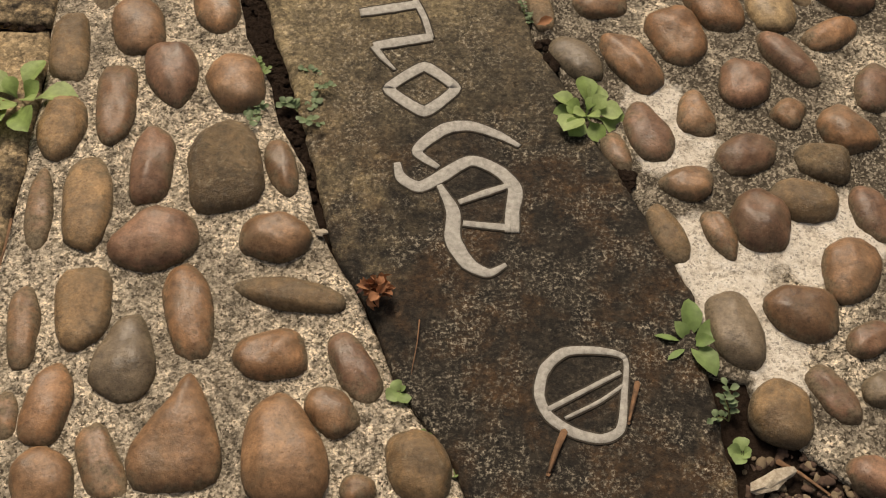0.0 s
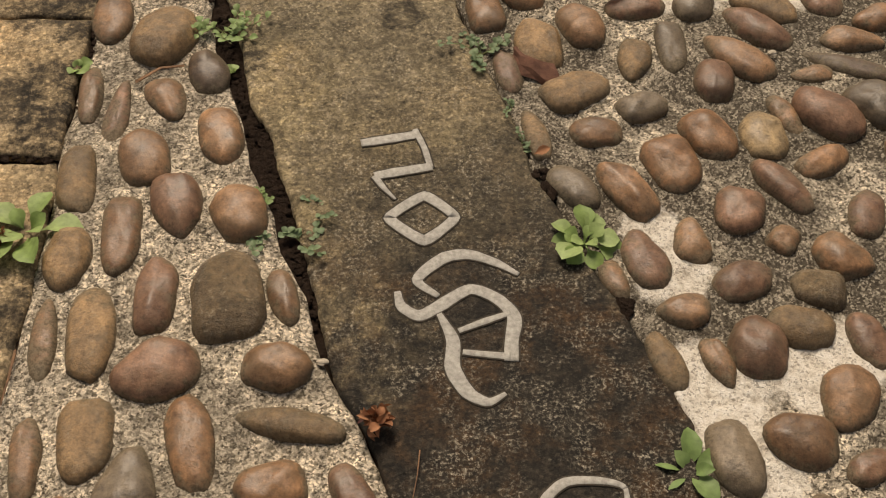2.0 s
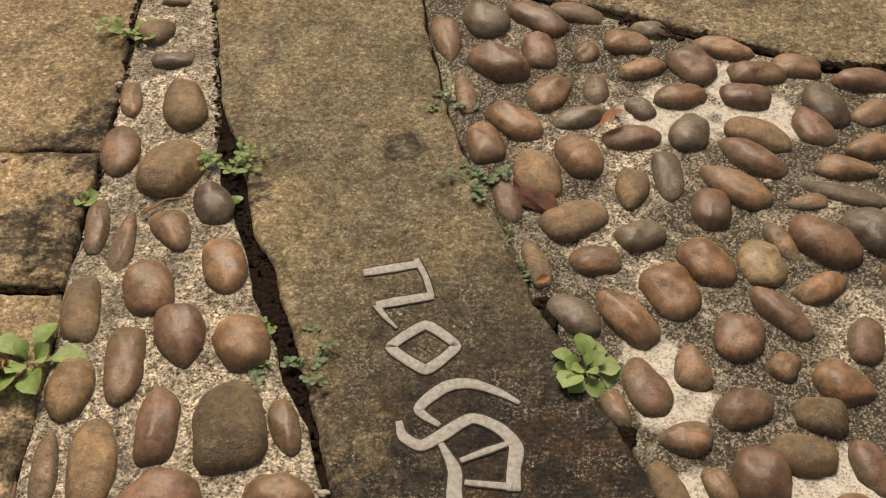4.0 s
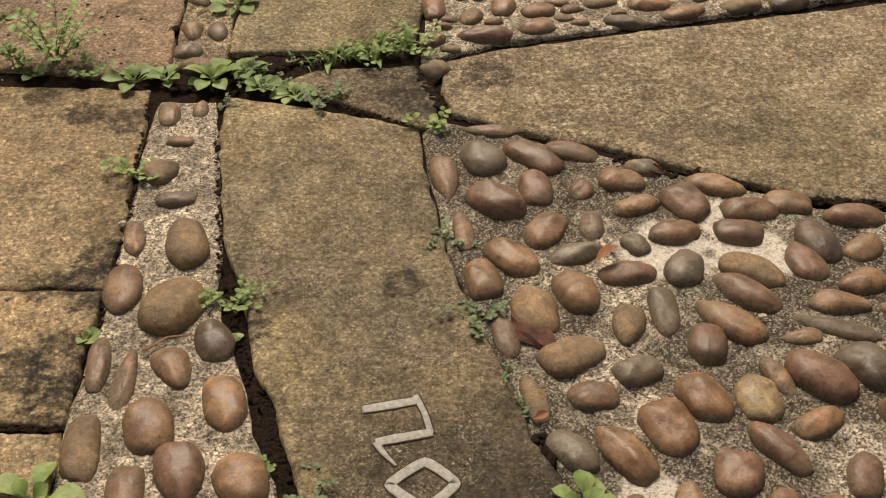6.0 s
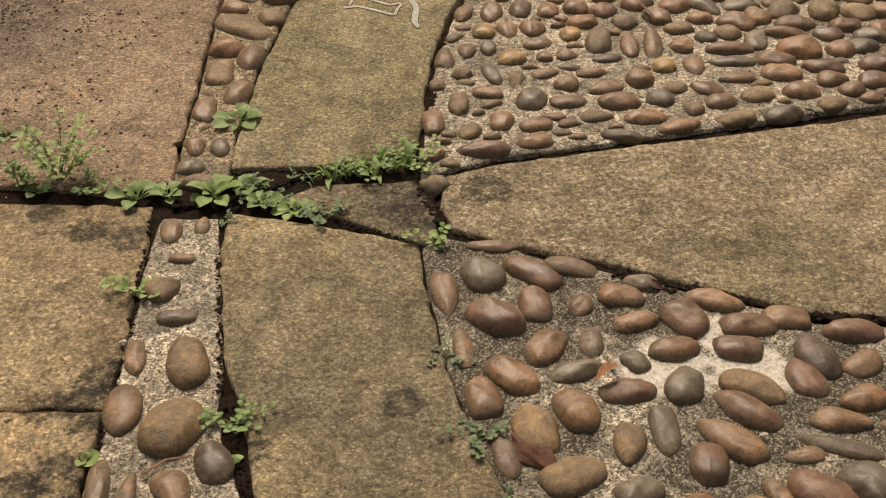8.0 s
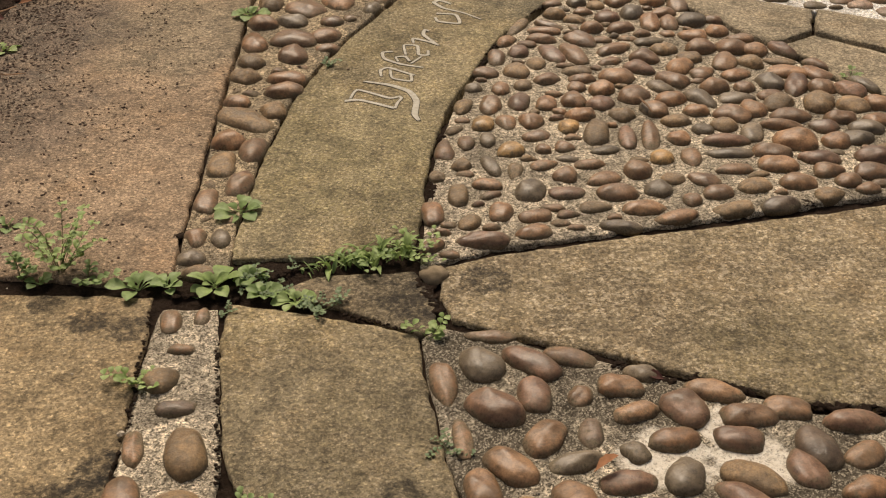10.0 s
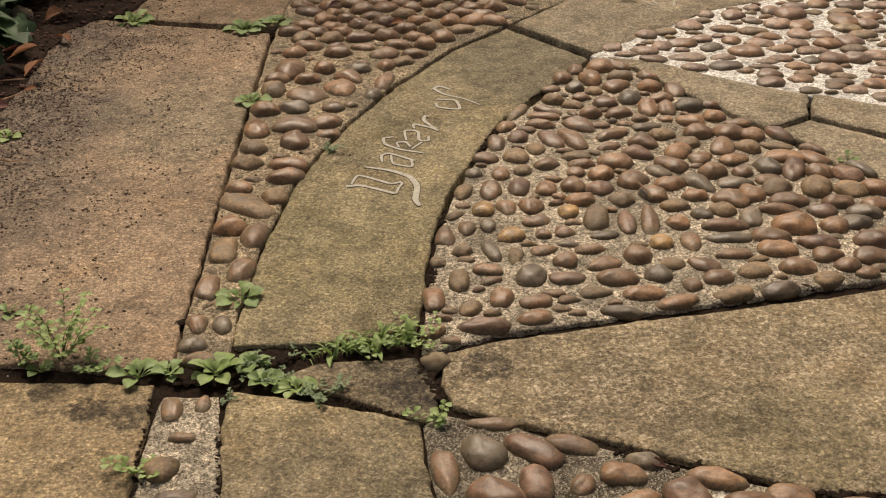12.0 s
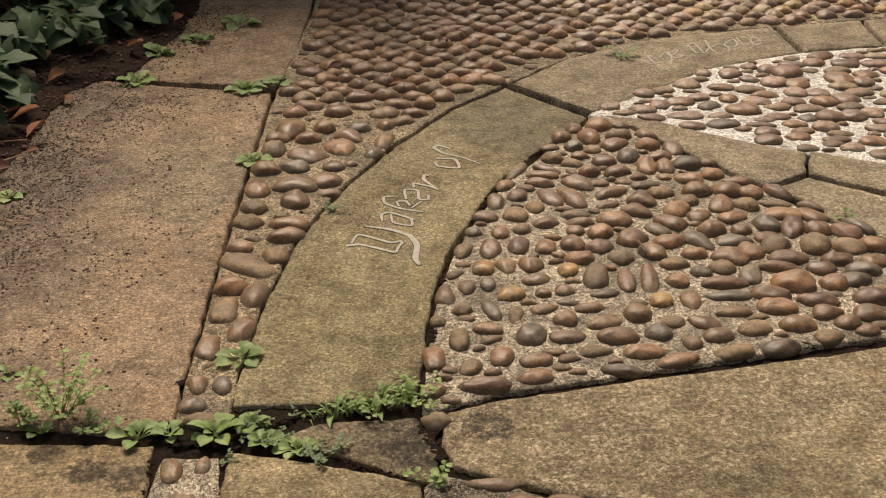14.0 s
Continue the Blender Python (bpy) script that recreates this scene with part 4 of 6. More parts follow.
cob("right", 0.490, 1.486, 0.088, 0.059, 172, "p")
cob("right", 0.611, 1.461, 0.108, 0.068, 99, "d")
cob("right", 0.684, 1.443, 0.077, 0.057, 40, "b")
cob("right", 0.413, 1.563, 0.097, 0.073, 119, "p")
cob("right", 0.516, 1.542, 0.100, 0.057, 5, "b")
cob("right", 0.582, 1.564, 0.088, 0.060, 169, "b")
cob("right", 0.687, 1.525, 0.106, 0.058, 177, "p")
cob("right", 0.468, 1.613, 0.109, 0.057, 169, "b")
cob("right", 0.331, 1.558, 0.083, 0.047, 12, "o")
cob("right", 0.312, 1.628, 0.085, 0.056, 174, "o")
cob("right", 0.351, 1.665, 0.068, 0.045, 163, "g")
cob("right", 0.240, 1.602, 0.063, 0.045, 79, "b")
cob("right", 0.162, 1.609, 0.096, 0.063, 92, "p")
cob("right", 0.231, 1.713, 0.106, 0.050, 163, "b")
cob("right", 0.160, 1.700, 0.129, 0.063, 136, "p")
cob("right", 0.073, 1.696, 0.110, 0.077, 111, "g")
cob("right", 0.093, 1.572, 0.113, 0.081, 132, "p")
cob("right", 0.092, 1.782, 0.098, 0.034, 176, "b")
cob("right", 0.007, 1.639, 0.131, 0.047, 97, "b")
cob("right", 0.037, 1.500, 0.106, 0.036, 97, "b")
cob("wedge", 0.417, 3.603, 0.078, 0.055, 82, "b")
cob("wedge", 0.496, 3.624, 0.089, 0.087, 97, "o")
cob("wedge", 0.554, 3.633, 0.094, 0.053, 121, "b")
cob("wedge", 0.546, 3.537, 0.083, 0.067, 4, "t")
cob("wedge", 0.630, 3.533, 0.074, 0.055, 149, "b")
cob("wedge", 0.371, 3.530, 0.077, 0.059, 66, "b")
cob("wedge", 0.456, 3.526, 0.119, 0.073, 94, "o")
cob("wedge", 0.524, 3.461, 0.102, 0.066, 48, "b")
cob("wedge", 0.403, 3.451, 0.061, 0.059, 10, "g")
cob("wedge", 0.330, 3.448, 0.060, 0.046, 180, "b")
cob("wedge", 0.453, 3.422, 0.057, 0.058, 28, "t")
cob("wedge", 0.623, 3.445, 0.072, 0.070, 49, "o")
cob("wedge", 0.332, 3.358, 0.069, 0.063, 3, "t")
cob("wedge", 0.479, 3.329, 0.073, 0.069, 12, "p")
cob("wedge", 0.553, 3.361, 0.104, 0.067, 80, "g")
cob("wedge", 0.385, 3.314, 0.065, 0.056, 162, "t")
cob("wedge", 0.309, 3.276, 0.096, 0.039, 142, "b")
cob("wedge", 0.595, 3.284, 0.121, 0.060, 84, "o")
cob("wedge", 0.426, 3.246, 0.066, 0.066, 33, "b")
cob("wedge", 0.506, 3.243, 0.082, 0.066, 23, "b")
cob("wedge", 0.220, 3.265, 0.123, 0.040, 63, "t")
cob("wedge", 0.290, 3.234, 0.102, 0.049, 167, "o")
cob("wedge", 0.561, 3.206, 0.057, 0.040, 34, "b")
cob("wedge", 0.434, 3.166, 0.082, 0.036, 172, "b")
cob("wedge", 0.573, 3.153, 0.090, 0.042, 22, "g")
cob("wedge", 0.282, 3.173, 0.093, 0.049, 160, "b")
cob("wedge", 0.390, 3.164, 0.117, 0.069, 126, "b")
cob("wedge", 0.183, 3.167, 0.076, 0.050, 66, "b")
cob("wedge", 0.469, 3.097, 0.112, 0.052, 33, "b")
cob("wedge", 0.213, 3.089, 0.076, 0.056, 86, "p")
cob("wedge", 0.549, 3.039, 0.087, 0.068, 131, "b")
cob("wedge", 0.301, 3.072, 0.122, 0.059, 112, "p")
cob("wedge", 0.359, 3.071, 0.162, 0.062, 109, "b")
cob("wedge", 0.152, 3.053, 0.104, 0.047, 91, "b")
cob("wedge", 0.450, 3.015, 0.075, 0.039, 27, "o")
cob("wedge", 0.256, 3.009, 0.076, 0.052, 85, "t")
cob("wedge", 0.524, 2.967, 0.092, 0.062, 139, "p")
cob("wedge", 0.201, 2.963, 0.089, 0.068, 86, "t")
cob("wedge", 0.359, 2.959, 0.086, 0.050, 179, "t")
cob("wedge", 0.121, 2.955, 0.070, 0.055, 163, "b")
cob("wedge", 0.277, 2.908, 0.075, 0.053, 22, "b")
cob("wedge", 0.454, 2.918, 0.101, 0.077, 158, "b")
cob("wedge", 0.213, 2.872, 0.053, 0.050, 82, "t")
cob("wedge", 0.347, 2.857, 0.051, 0.052, 54, "b")
cob("wedge", 0.086, 2.859, 0.046, 0.048, 173, "g")
cob("wedge", 0.156, 2.859, 0.070, 0.050, 87, "o")
cob("wedge", 0.411, 2.846, 0.077, 0.066, 76, "o")
cob("wedge", 0.486, 2.799, 0.089, 0.083, 64, "b")
cob("wedge", 0.126, 2.760, 0.110, 0.055, 87, "b")
cob("wedge", 0.198, 2.777, 0.109, 0.056, 85, "p")
cob("wedge", 0.266, 2.765, 0.081, 0.052, 84, "o")
cob("wedge", 0.333, 2.784, 0.087, 0.061, 90, "b")
cob("wedge", 0.399, 2.756, 0.069, 0.063, 48, "p")
cob("wedge", 0.058, 2.757, 0.090, 0.048, 79, "t")
cob("wedge", 0.344, 2.694, 0.078, 0.059, 16, "o")
cob("wedge", 0.442, 2.691, 0.067, 0.055, 151, "t")
cob("wedge", 0.517, 2.733, 0.076, 0.055, 92, "g")
cob("wedge", 0.105, 2.658, 0.074, 0.054, 88, "y")
cob("wedge", 0.162, 2.658, 0.077, 0.047, 96, "o")
cob("wedge", 0.221, 2.661, 0.071, 0.060, 83, "b")
cob("wedge", 0.309, 2.635, 0.072, 0.056, 81, "y")
cob("wedge", 0.372, 2.595, 0.117, 0.065, 82, "t")
cob("wedge", 0.443, 2.576, 0.121, 0.044, 86, "p")
cob("wedge", 0.498, 2.583, 0.146, 0.047, 86, "b")
cob("wedge", 0.230, 2.586, 0.075, 0.048, 11, "b")
cob("wedge", 0.036, 2.624, 0.057, 0.029, 41, "t")
cob("wedge", 0.062, 2.557, 0.075, 0.040, 87, "b")
cob("wedge", 0.113, 2.570, 0.071, 0.040, 88, "g")
cob("wedge", 0.011, 2.516, 0.099, 0.045, 90, "b")
cob("wedge", 0.163, 2.515, 0.079, 0.058, 40, "y")
cob("wedge", 0.239, 2.520, 0.040, 0.041, 40, "b")
cob("wedge", 0.289, 2.526, 0.049, 0.050, 49, "b")
cob("wedge", 0.382, 2.511, 0.071, 0.037, 10, "g")
cob("wedge", 0.050, 2.442, 0.051, 0.047, 54, "t")
cob("wedge", 0.117, 2.439, 0.098, 0.040, 104, "g")
cob("wedge", 0.170, 2.416, 0.077, 0.033, 81, "t")
cob("wedge", 0.237, 2.443, 0.075, 0.040, 20, "o")
cob("wedge", 0.340, 2.442, 0.071, 0.040, 180, "b")
cob("wedge", 0.280, 2.388, 0.059, 0.057, 11, "b")
cob("wedge", 0.366, 2.371, 0.090, 0.055, 26, "b")
cob("wedge", 0.444, 2.406, 0.076, 0.069, 67, "b")
cob("wedge", -0.005, 2.391, 0.043, 0.041, 95, "t")
cob("wedge", 0.105, 2.353, 0.073, 0.043, 162, "o")
cob("wedge", 0.199, 2.318, 0.095, 0.068, 85, "g")
cob("wedge", 0.279, 2.309, 0.086, 0.047, 180, "p")
cob("wedge", 0.387, 2.303, 0.094, 0.068, 3, "b")
cob("wedge", 0.040, 2.301, 0.094, 0.049, 86, "t")
cob("wedge", 0.130, 2.232, 0.083, 0.051, 84, "o")
cob("wedge", 0.204, 2.210, 0.077, 0.044, 9, "b")
cob("wedge", 0.332, 2.247, 0.077, 0.041, 180, "t")
cob("wedge", 0.436, 2.238, 0.101, 0.053, 6, "o")
cob("wedge", -0.015, 2.230, 0.103, 0.047, 93, "o")
cob("wedge", 0.063, 2.192, 0.073, 0.045, 70, "t")
cob("wedge", 0.091, 2.113, 0.117, 0.054, 4, "p")
cob("wedge", 0.194, 2.145, 0.084, 0.051, 15, "o")
cob("wedge", -0.017, 2.094, 0.077, 0.039, 53, "o")
cob("wedge", 0.379, 2.167, 0.093, 0.037, 165, "d")
cob("wedge", 0.284, 2.164, 0.042, 0.024, 180, "b")
cob("wedge", 0.643, 3.357, 0.082, 0.056, 17, "o")
cob("wedge", 0.693, 3.416, 0.106, 0.062, 86, "b")
cob("wedge", 0.648, 3.284, 0.109, 0.052, 84, "b")
cob("wedge", 0.714, 3.296, 0.090, 0.082, 59, "g")
cob("wedge", 0.776, 3.300, 0.059, 0.050, 12, "b")
cob("wedge", 0.771, 3.213, 0.077, 0.066, 63, "o")
cob("wedge", 0.698, 3.182, 0.085, 0.067, 170, "o")
cob("wedge", 0.824, 3.161, 0.081, 0.049, 169, "b")
cob("wedge", 0.605, 3.088, 0.075, 0.057, 21, "t")
cob("wedge", 0.703, 3.099, 0.082, 0.081, 108, "b")
cob("wedge", 0.784, 3.097, 0.096, 0.082, 122, "b")
cob("wedge", 0.845, 3.077, 0.079, 0.066, 153, "o")
cob("wedge", 0.922, 3.080, 0.100, 0.055, 126, "p")
cob("wedge", 0.662, 3.034, 0.069, 0.068, 121, "t")
cob("wedge", 0.755, 3.007, 0.112, 0.071, 74, "b")
cob("wedge", 0.629, 2.975, 0.108, 0.070, 67, "o")
cob("wedge", 0.819, 2.993, 0.071, 0.062, 120, "t")
cob("wedge", 0.901, 3.005, 0.093, 0.040, 174, "t")
cob("wedge", 0.989, 2.985, 0.078, 0.042, 127, "b")
cob("wedge", 0.682, 2.937, 0.077, 0.056, 39, "o")
cob("wedge", 0.597, 2.893, 0.100, 0.062, 142, "b")
cob("wedge", 0.768, 2.924, 0.082, 0.052, 30, "o")
cob("wedge", 0.898, 2.933, 0.109, 0.069, 163, "o")
cob("wedge", 0.973, 2.920, 0.101, 0.063, 125, "o")
cob("wedge", 0.844, 2.870, 0.090, 0.070, 100, "g")
cob("wedge", 0.905, 2.852, 0.134, 0.061, 74, "p")
cob("wedge", 0.697, 2.845, 0.083, 0.070, 42, "b")
cob("wedge", 0.772, 2.839, 0.060, 0.052, 20, "b")
cob("wedge", 0.964, 2.830, 0.075, 0.070, 114, "b")
cob("wedge", 0.559, 2.855, 0.079, 0.052, 125, "g")
cob("wedge", 1.033, 2.819, 0.100, 0.067, 124, "p")
cob("wedge", 1.080, 2.858, 0.099, 0.045, 117, "g")
cob("wedge", 0.575, 2.775, 0.082, 0.069, 34, "o")
cob("wedge", 0.653, 2.775, 0.110, 0.056, 120, "g")
cob("wedge", 0.738, 2.778, 0.103, 0.058, 175, "g")
cob("wedge", 0.831, 2.793, 0.076, 0.052, 6, "o")
cob("wedge", 0.836, 2.742, 0.096, 0.069, 44, "t")
cob("wedge", 0.935, 2.744, 0.100, 0.080, 73, "t")
cob("wedge", 0.767, 2.713, 0.085, 0.065, 118, "o")
cob("wedge", 1.014, 2.727, 0.085, 0.080, 125, "t")
cob("wedge", 1.078, 2.732, 0.076, 0.073, 101, "o")
cob("wedge", 0.532, 2.721, 0.077, 0.061, 92, "b")
cob("wedge", 0.627, 2.708, 0.065, 0.055, 11, "o")
cob("wedge", 0.713, 2.687, 0.095, 0.072, 140, "b")
cob("wedge", 0.848, 2.676, 0.103, 0.070, 6, "b")
cob("wedge", 0.570, 2.657, 0.076, 0.053, 17, "t")
cob("wedge", 0.967, 2.658, 0.079, 0.061, 177, "b")
cob("wedge", 1.053, 2.647, 0.071, 0.058, 24, "o")
cob("wedge", 0.681, 2.627, 0.071, 0.064, 127, "t")
cob("wedge", 0.627, 2.610, 0.056, 0.049, 131, "g")
cob("wedge", 0.820, 2.625, 0.105, 0.050, 170, "b")
cob("wedge", 0.915, 2.615, 0.074, 0.056, 160, "p")
cob("wedge", 1.013, 2.603, 0.088, 0.057, 160, "g")
cob("wedge", 0.741, 2.594, 0.110, 0.054, 75, "g")
cob("wedge", 0.562, 2.565, 0.061, 0.058, 176, "o")
cob("wedge", 0.672, 2.548, 0.112, 0.057, 1, "p")
cob("wedge", 0.829, 2.538, 0.112, 0.087, 176, "o")
cob("wedge", 0.925, 2.537, 0.075, 0.075, 63, "o")
cob("wedge", 0.978, 2.552, 0.086, 0.061, 10, "g")
cob("wedge", 0.507, 2.469, 0.066, 0.055, 71, "y")
cob("wedge", 0.576, 2.469, 0.089, 0.051, 90, "b")
cob("wedge", 0.666, 2.484, 0.117, 0.046, 180, "g")
cob("wedge", 0.764, 2.486, 0.093, 0.067, 160, "b")
cob("wedge", 0.866, 2.452, 0.100, 0.056, 176, "p")
cob("wedge", 0.991, 2.460, 0.093, 0.066, 176, "p")
cob("wedge", 0.763, 2.426, 0.095, 0.064, 173, "o")
cob("wedge", 0.664, 2.410, 0.095, 0.048, 11, "b")
cob("wedge", 0.871, 2.397, 0.077, 0.057, 11, "b")
cob("wedge", 0.968, 2.385, 0.097, 0.064, 175, "b")
cob("wedge", 0.588, 2.359, 0.081, 0.054, 160, "b")
cob("wedge", 0.517, 2.366, 0.058, 0.049, 174, "t")
cob("wedge", 0.902, 2.350, 0.066, 0.051, 16, "b")
cob("wedge", 0.790, 2.342, 0.083, 0.070, 1, "b")
cob("wedge", 0.691, 2.329, 0.081, 0.058, 20, "t")
cob("wedge", 0.479, 2.323, 0.070, 0.061, 67, "g")
cob("wedge", 0.605, 2.302, 0.072, 0.055, 8, "b")
cob("wedge", 0.545, 2.274, 0.053, 0.041, 78, "o")
cob("wedge", 0.934, 2.312, 0.059, 0.042, 11, "b")
cob("wedge", 0.845, 2.288, 0.076, 0.050, 14, "t")
cob("wedge", 0.628, 2.234, 0.098, 0.045, 15, "t")
cob("wedge", 0.730, 2.247, 0.094, 0.053, 13, "d")
cob("wedge", 0.496, 2.202, 0.106, 0.044, 14, "o")
cob("band", -0.471, 2.008, 0.084, 0.047, 174, "t")
cob("band", -0.500, 2.059, 0.062, 0.061, 177, "g")
cob("band", -0.505, 2.142, 0.075, 0.046, 102, "b")
cob("band", -0.453, 2.140, 0.077, 0.048, 104, "g")
cob("band", -0.508, 2.293, 0.112, 0.054, 89, "b")
cob("band", -0.445, 2.367, 0.119, 0.062, 82, "b")
cob("band", -0.497, 2.458, 0.129, 0.067, 89, "t")
cob("band", -0.437, 2.532, 0.128, 0.070, 88, "b")
cob("band", -0.500, 2.581, 0.093, 0.082, 101, "o")
cob("band", -0.471, 2.690, 0.173, 0.097, 142, "t")
cob("band", -0.506, 2.791, 0.073, 0.065, 146, "b")
cob("band", -0.399, 2.858, 0.107, 0.070, 5, "b")
cob("band", -0.399, 2.931, 0.115, 0.071, 173, "o")
cob("band", -0.410, 2.740, 0.082, 0.064, 106, "t")
cob("band", -0.505, 2.943, 0.087, 0.079, 136, "t")
cob("band", -0.511, 3.176, 0.138, 0.076, 107, "o")
cob("band", -0.403, 3.199, 0.137, 0.102, 169, "b")
cob("band", -0.317, 3.221, 0.095, 0.080, 5, "b")
cob("band", -0.306, 3.135, 0.074, 0.047, 173, "o")
cob("band", -0.396, 3.086, 0.114, 0.088, 94, "b")
cob("band", -0.502, 3.043, 0.079, 0.072, 141, "t")
cob("band", -0.505, 3.317, 0.093, 0.080, 115, "b")
cob("band", -0.424, 3.335, 0.112, 0.074, 158, "g")
cob("band", -0.309, 3.331, 0.071, 0.062, 163, "b")
cob("band", -0.391, 3.427, 0.134, 0.111, 136, "b")
cob("band", -0.297, 3.476, 0.134, 0.093, 109, "o")
cob("band", -0.498, 3.477, 0.117, 0.077, 102, "t")
cob("band", -0.274, 3.575, 0.117, 0.074, 127, "o")
cob("band", -0.168, 3.538, 0.153, 0.061, 82, "b")
cob("band", -0.198, 3.436, 0.093, 0.050, 79, "g")
cob("band", -0.465, 3.653, 0.181, 0.099, 93, "b")
cob("band", -0.358, 3.646, 0.078, 0.074, 127, "o")
cob("band", -0.252, 3.646, 0.084, 0.069, 168, "g")
cob("band", -0.167, 3.671, 0.088, 0.065, 86, "o")
cob("band", -0.111, 3.705, 0.086, 0.057, 42, "t")
cob("band", -0.430, 3.863, 0.114, 0.073, 157, "b")
cob("band", -0.323, 3.790, 0.098, 0.072, 170, "b")
cob("band", -0.253, 3.846, 0.091, 0.058, 159, "b")
cob("white", 0.557, 3.810, 0.070, 0.059, 180, "k")
cob("white", 0.656, 3.773, 0.096, 0.076, 165, "k")
cob("white", 0.719, 3.814, 0.088, 0.067, 78, "k")
cob("white", 0.781, 3.836, 0.106, 0.078, 171, "o")
cob("white", 0.854, 3.879, 0.079, 0.069, 4, "k")
cob("white", 0.594, 3.748, 0.076, 0.041, 178, "k")
cob("white", 0.677, 3.696, 0.094, 0.057, 178, "p")
cob("white", 0.777, 3.704, 0.132, 0.066, 178, "k")
cob("white", 0.891, 3.696, 0.089, 0.050, 171, "k")
cob("white", 0.886, 3.624, 0.104, 0.072, 1, "d")
cob("white", 0.787, 3.616, 0.088, 0.065, 166, "k")
cob("white", 0.875, 3.795, 0.081, 0.075, 69, "g")
cob("white", 0.975, 3.750, 0.115, 0.092, 3, "o")
cob("white", 0.952, 3.857, 0.068, 0.068, 15, "o")
cob("white", 1.016, 3.655, 0.077, 0.041, 172, "k")
cob("white", 0.997, 3.610, 0.100, 0.041, 171, "p")
cob("white", 1.003, 3.544, 0.085, 0.064, 168, "p")
cob("white", 0.992, 3.479, 0.088, 0.079, 170, "p")
cob("white", 1.088, 3.770, 0.095, 0.051, 179, "o")
cob("white", 1.066, 3.679, 0.083, 0.057, 1, "p")
cob("white", 1.102, 3.608, 0.083, 0.065, 175, "o")
cob("white", 1.085, 3.496, 0.084, 0.064, 169, "o")
cob("white", 1.113, 3.550, 0.073, 0.055, 4, "o")
cob("white", 1.159, 3.659, 0.061, 0.057, 13, "g")
cob("white", 1.233, 3.671, 0.101, 0.094, 159, "p")
cob("white", 1.193, 3.576, 0.089, 0.076, 151, "k")
cob("white", 1.225, 3.520, 0.087, 0.055, 1, "t")
cob("white", 1.195, 3.473, 0.090, 0.054, 1, "p")
cob("white", 1.177, 3.439, 0.078, 0.046, 1, "o")
cob("white", 1.093, 3.411, 0.071, 0.045, 1, "g")
cob("white", 1.297, 3.448, 0.086, 0.079, 174, "o")
cob("white", 1.224, 3.400, 0.082, 0.060, 5, "k")
cob("white", 1.304, 3.670, 0.095, 0.082, 10, "k")
cob("white", 1.374, 3.695, 0.082, 0.077, 49, "k")
cob("white", 1.154, 3.817, 0.078, 0.068, 8, "k")
cob("white", 1.183, 3.906, 0.085, 0.090, 174, "k")
cob("white", 1.252, 3.893, 0.085, 0.078, 13, "k")
cob("white", 1.323, 3.829, 0.095, 0.093, 26, "k")
cob("white", 1.319, 3.751, 0.089, 0.076, 9, "t")
cob("white", 1.209, 3.993, 0.094, 0.090, 13, "o")
cob("white", 1.201, 4.115, 0.119, 0.108, 64, "p")
cob("white", 1.147, 4.163, 0.093, 0.066, 72, "k")
cob("white", 1.091, 4.195, 0.061, 0.065, 30, "k")
cob("white", 1.006, 4.118, 0.084, 0.083, 12, "k")
cob("white", 0.947, 3.974, 0.098, 0.064, 165, "o")
cob("white", 0.839, 4.005, 0.096, 0.087, 27, "k")
cob("white", 0.754, 3.954, 0.080, 0.071, 2, "t")
cob("white", 0.684, 3.929, 0.080, 0.070, 1, "k")
cob("white", 0.920, 4.131, 0.061, 0.060, 66, "k")
cob("white", 1.138, 4.016, 0.093, 0.096, 92, "k")
cob("white", 1.364, 4.036, 0.133, 0.096, 103, "o")
cob("white", 1.463, 4.077, 0.086, 0.082, 22, "o")
cob("white", 1.253, 3.808, 0.083, 0.083, 31, "o")
cob("white", 1.430, 4.001, 0.080, 0.079, 36, "k")

# ---- flags ----
flag_a = flag(SLAB_A, M_INSCR, "weathered sandstone flag with large inlaid letters, dark algae stains", 0.0, 1, 0.02)
flag(SLAB_B1, M_SIDE, "tan sandstone flag with dark grime along its edge", -0.002, 2)
flag(SLAB_B2, M_SIDE, "tan sandstone flag between grimy joints", 0.002, 3)
flag(SLAB_B3, M_SIDE, "tan sandstone flag beside a weed", -0.001, 4)
flag(SLAB_C, M_PATH, "long buff path flag sprinkled with soil crumbs", 0.001, 5)
flag(SLAB_C2, M_PATH, "buff path flag beside the ivy bed", 0.0, 6, 0.05)
flag_f = flag(SLAB_F, M_CURVE, "curved mossy sandstone flag with inlaid words", 0.0, 7)
flag_g = flag(SLAB_G, M_FAR, "curved grey-buff flag with inlaid words", 0.0, 8, 0.05)
flag(SLAB_G2, M_FAR, "plain grey-buff flag of the curved band", 0.001, 9, 0.05)
flag(SLAB_G3, M_FAR, "grey-buff flag at the band's end", -0.001, 10, 0.05)
flag(SLAB_H, M_FAR, "grey tapering flag between two cobble panels", 0.0, 11, 0.04)
flag(SLAB_H2, M_FAR, "grey flag beside a dark open joint", 0.002, 12, 0.04)
flag(SLAB_H3, M_FAR, "mossy grey flag at the cobbles' edge", -0.004, 13, 0.04)
flag(SLAB_D, M_DIRTY, "small dirty dark flag wedged among weeds", -0.002, 14, 0.02)
flag(SLAB_E, M_WEDGE, "large speckled sandstone flag tapering to a point", -0.001, 15)
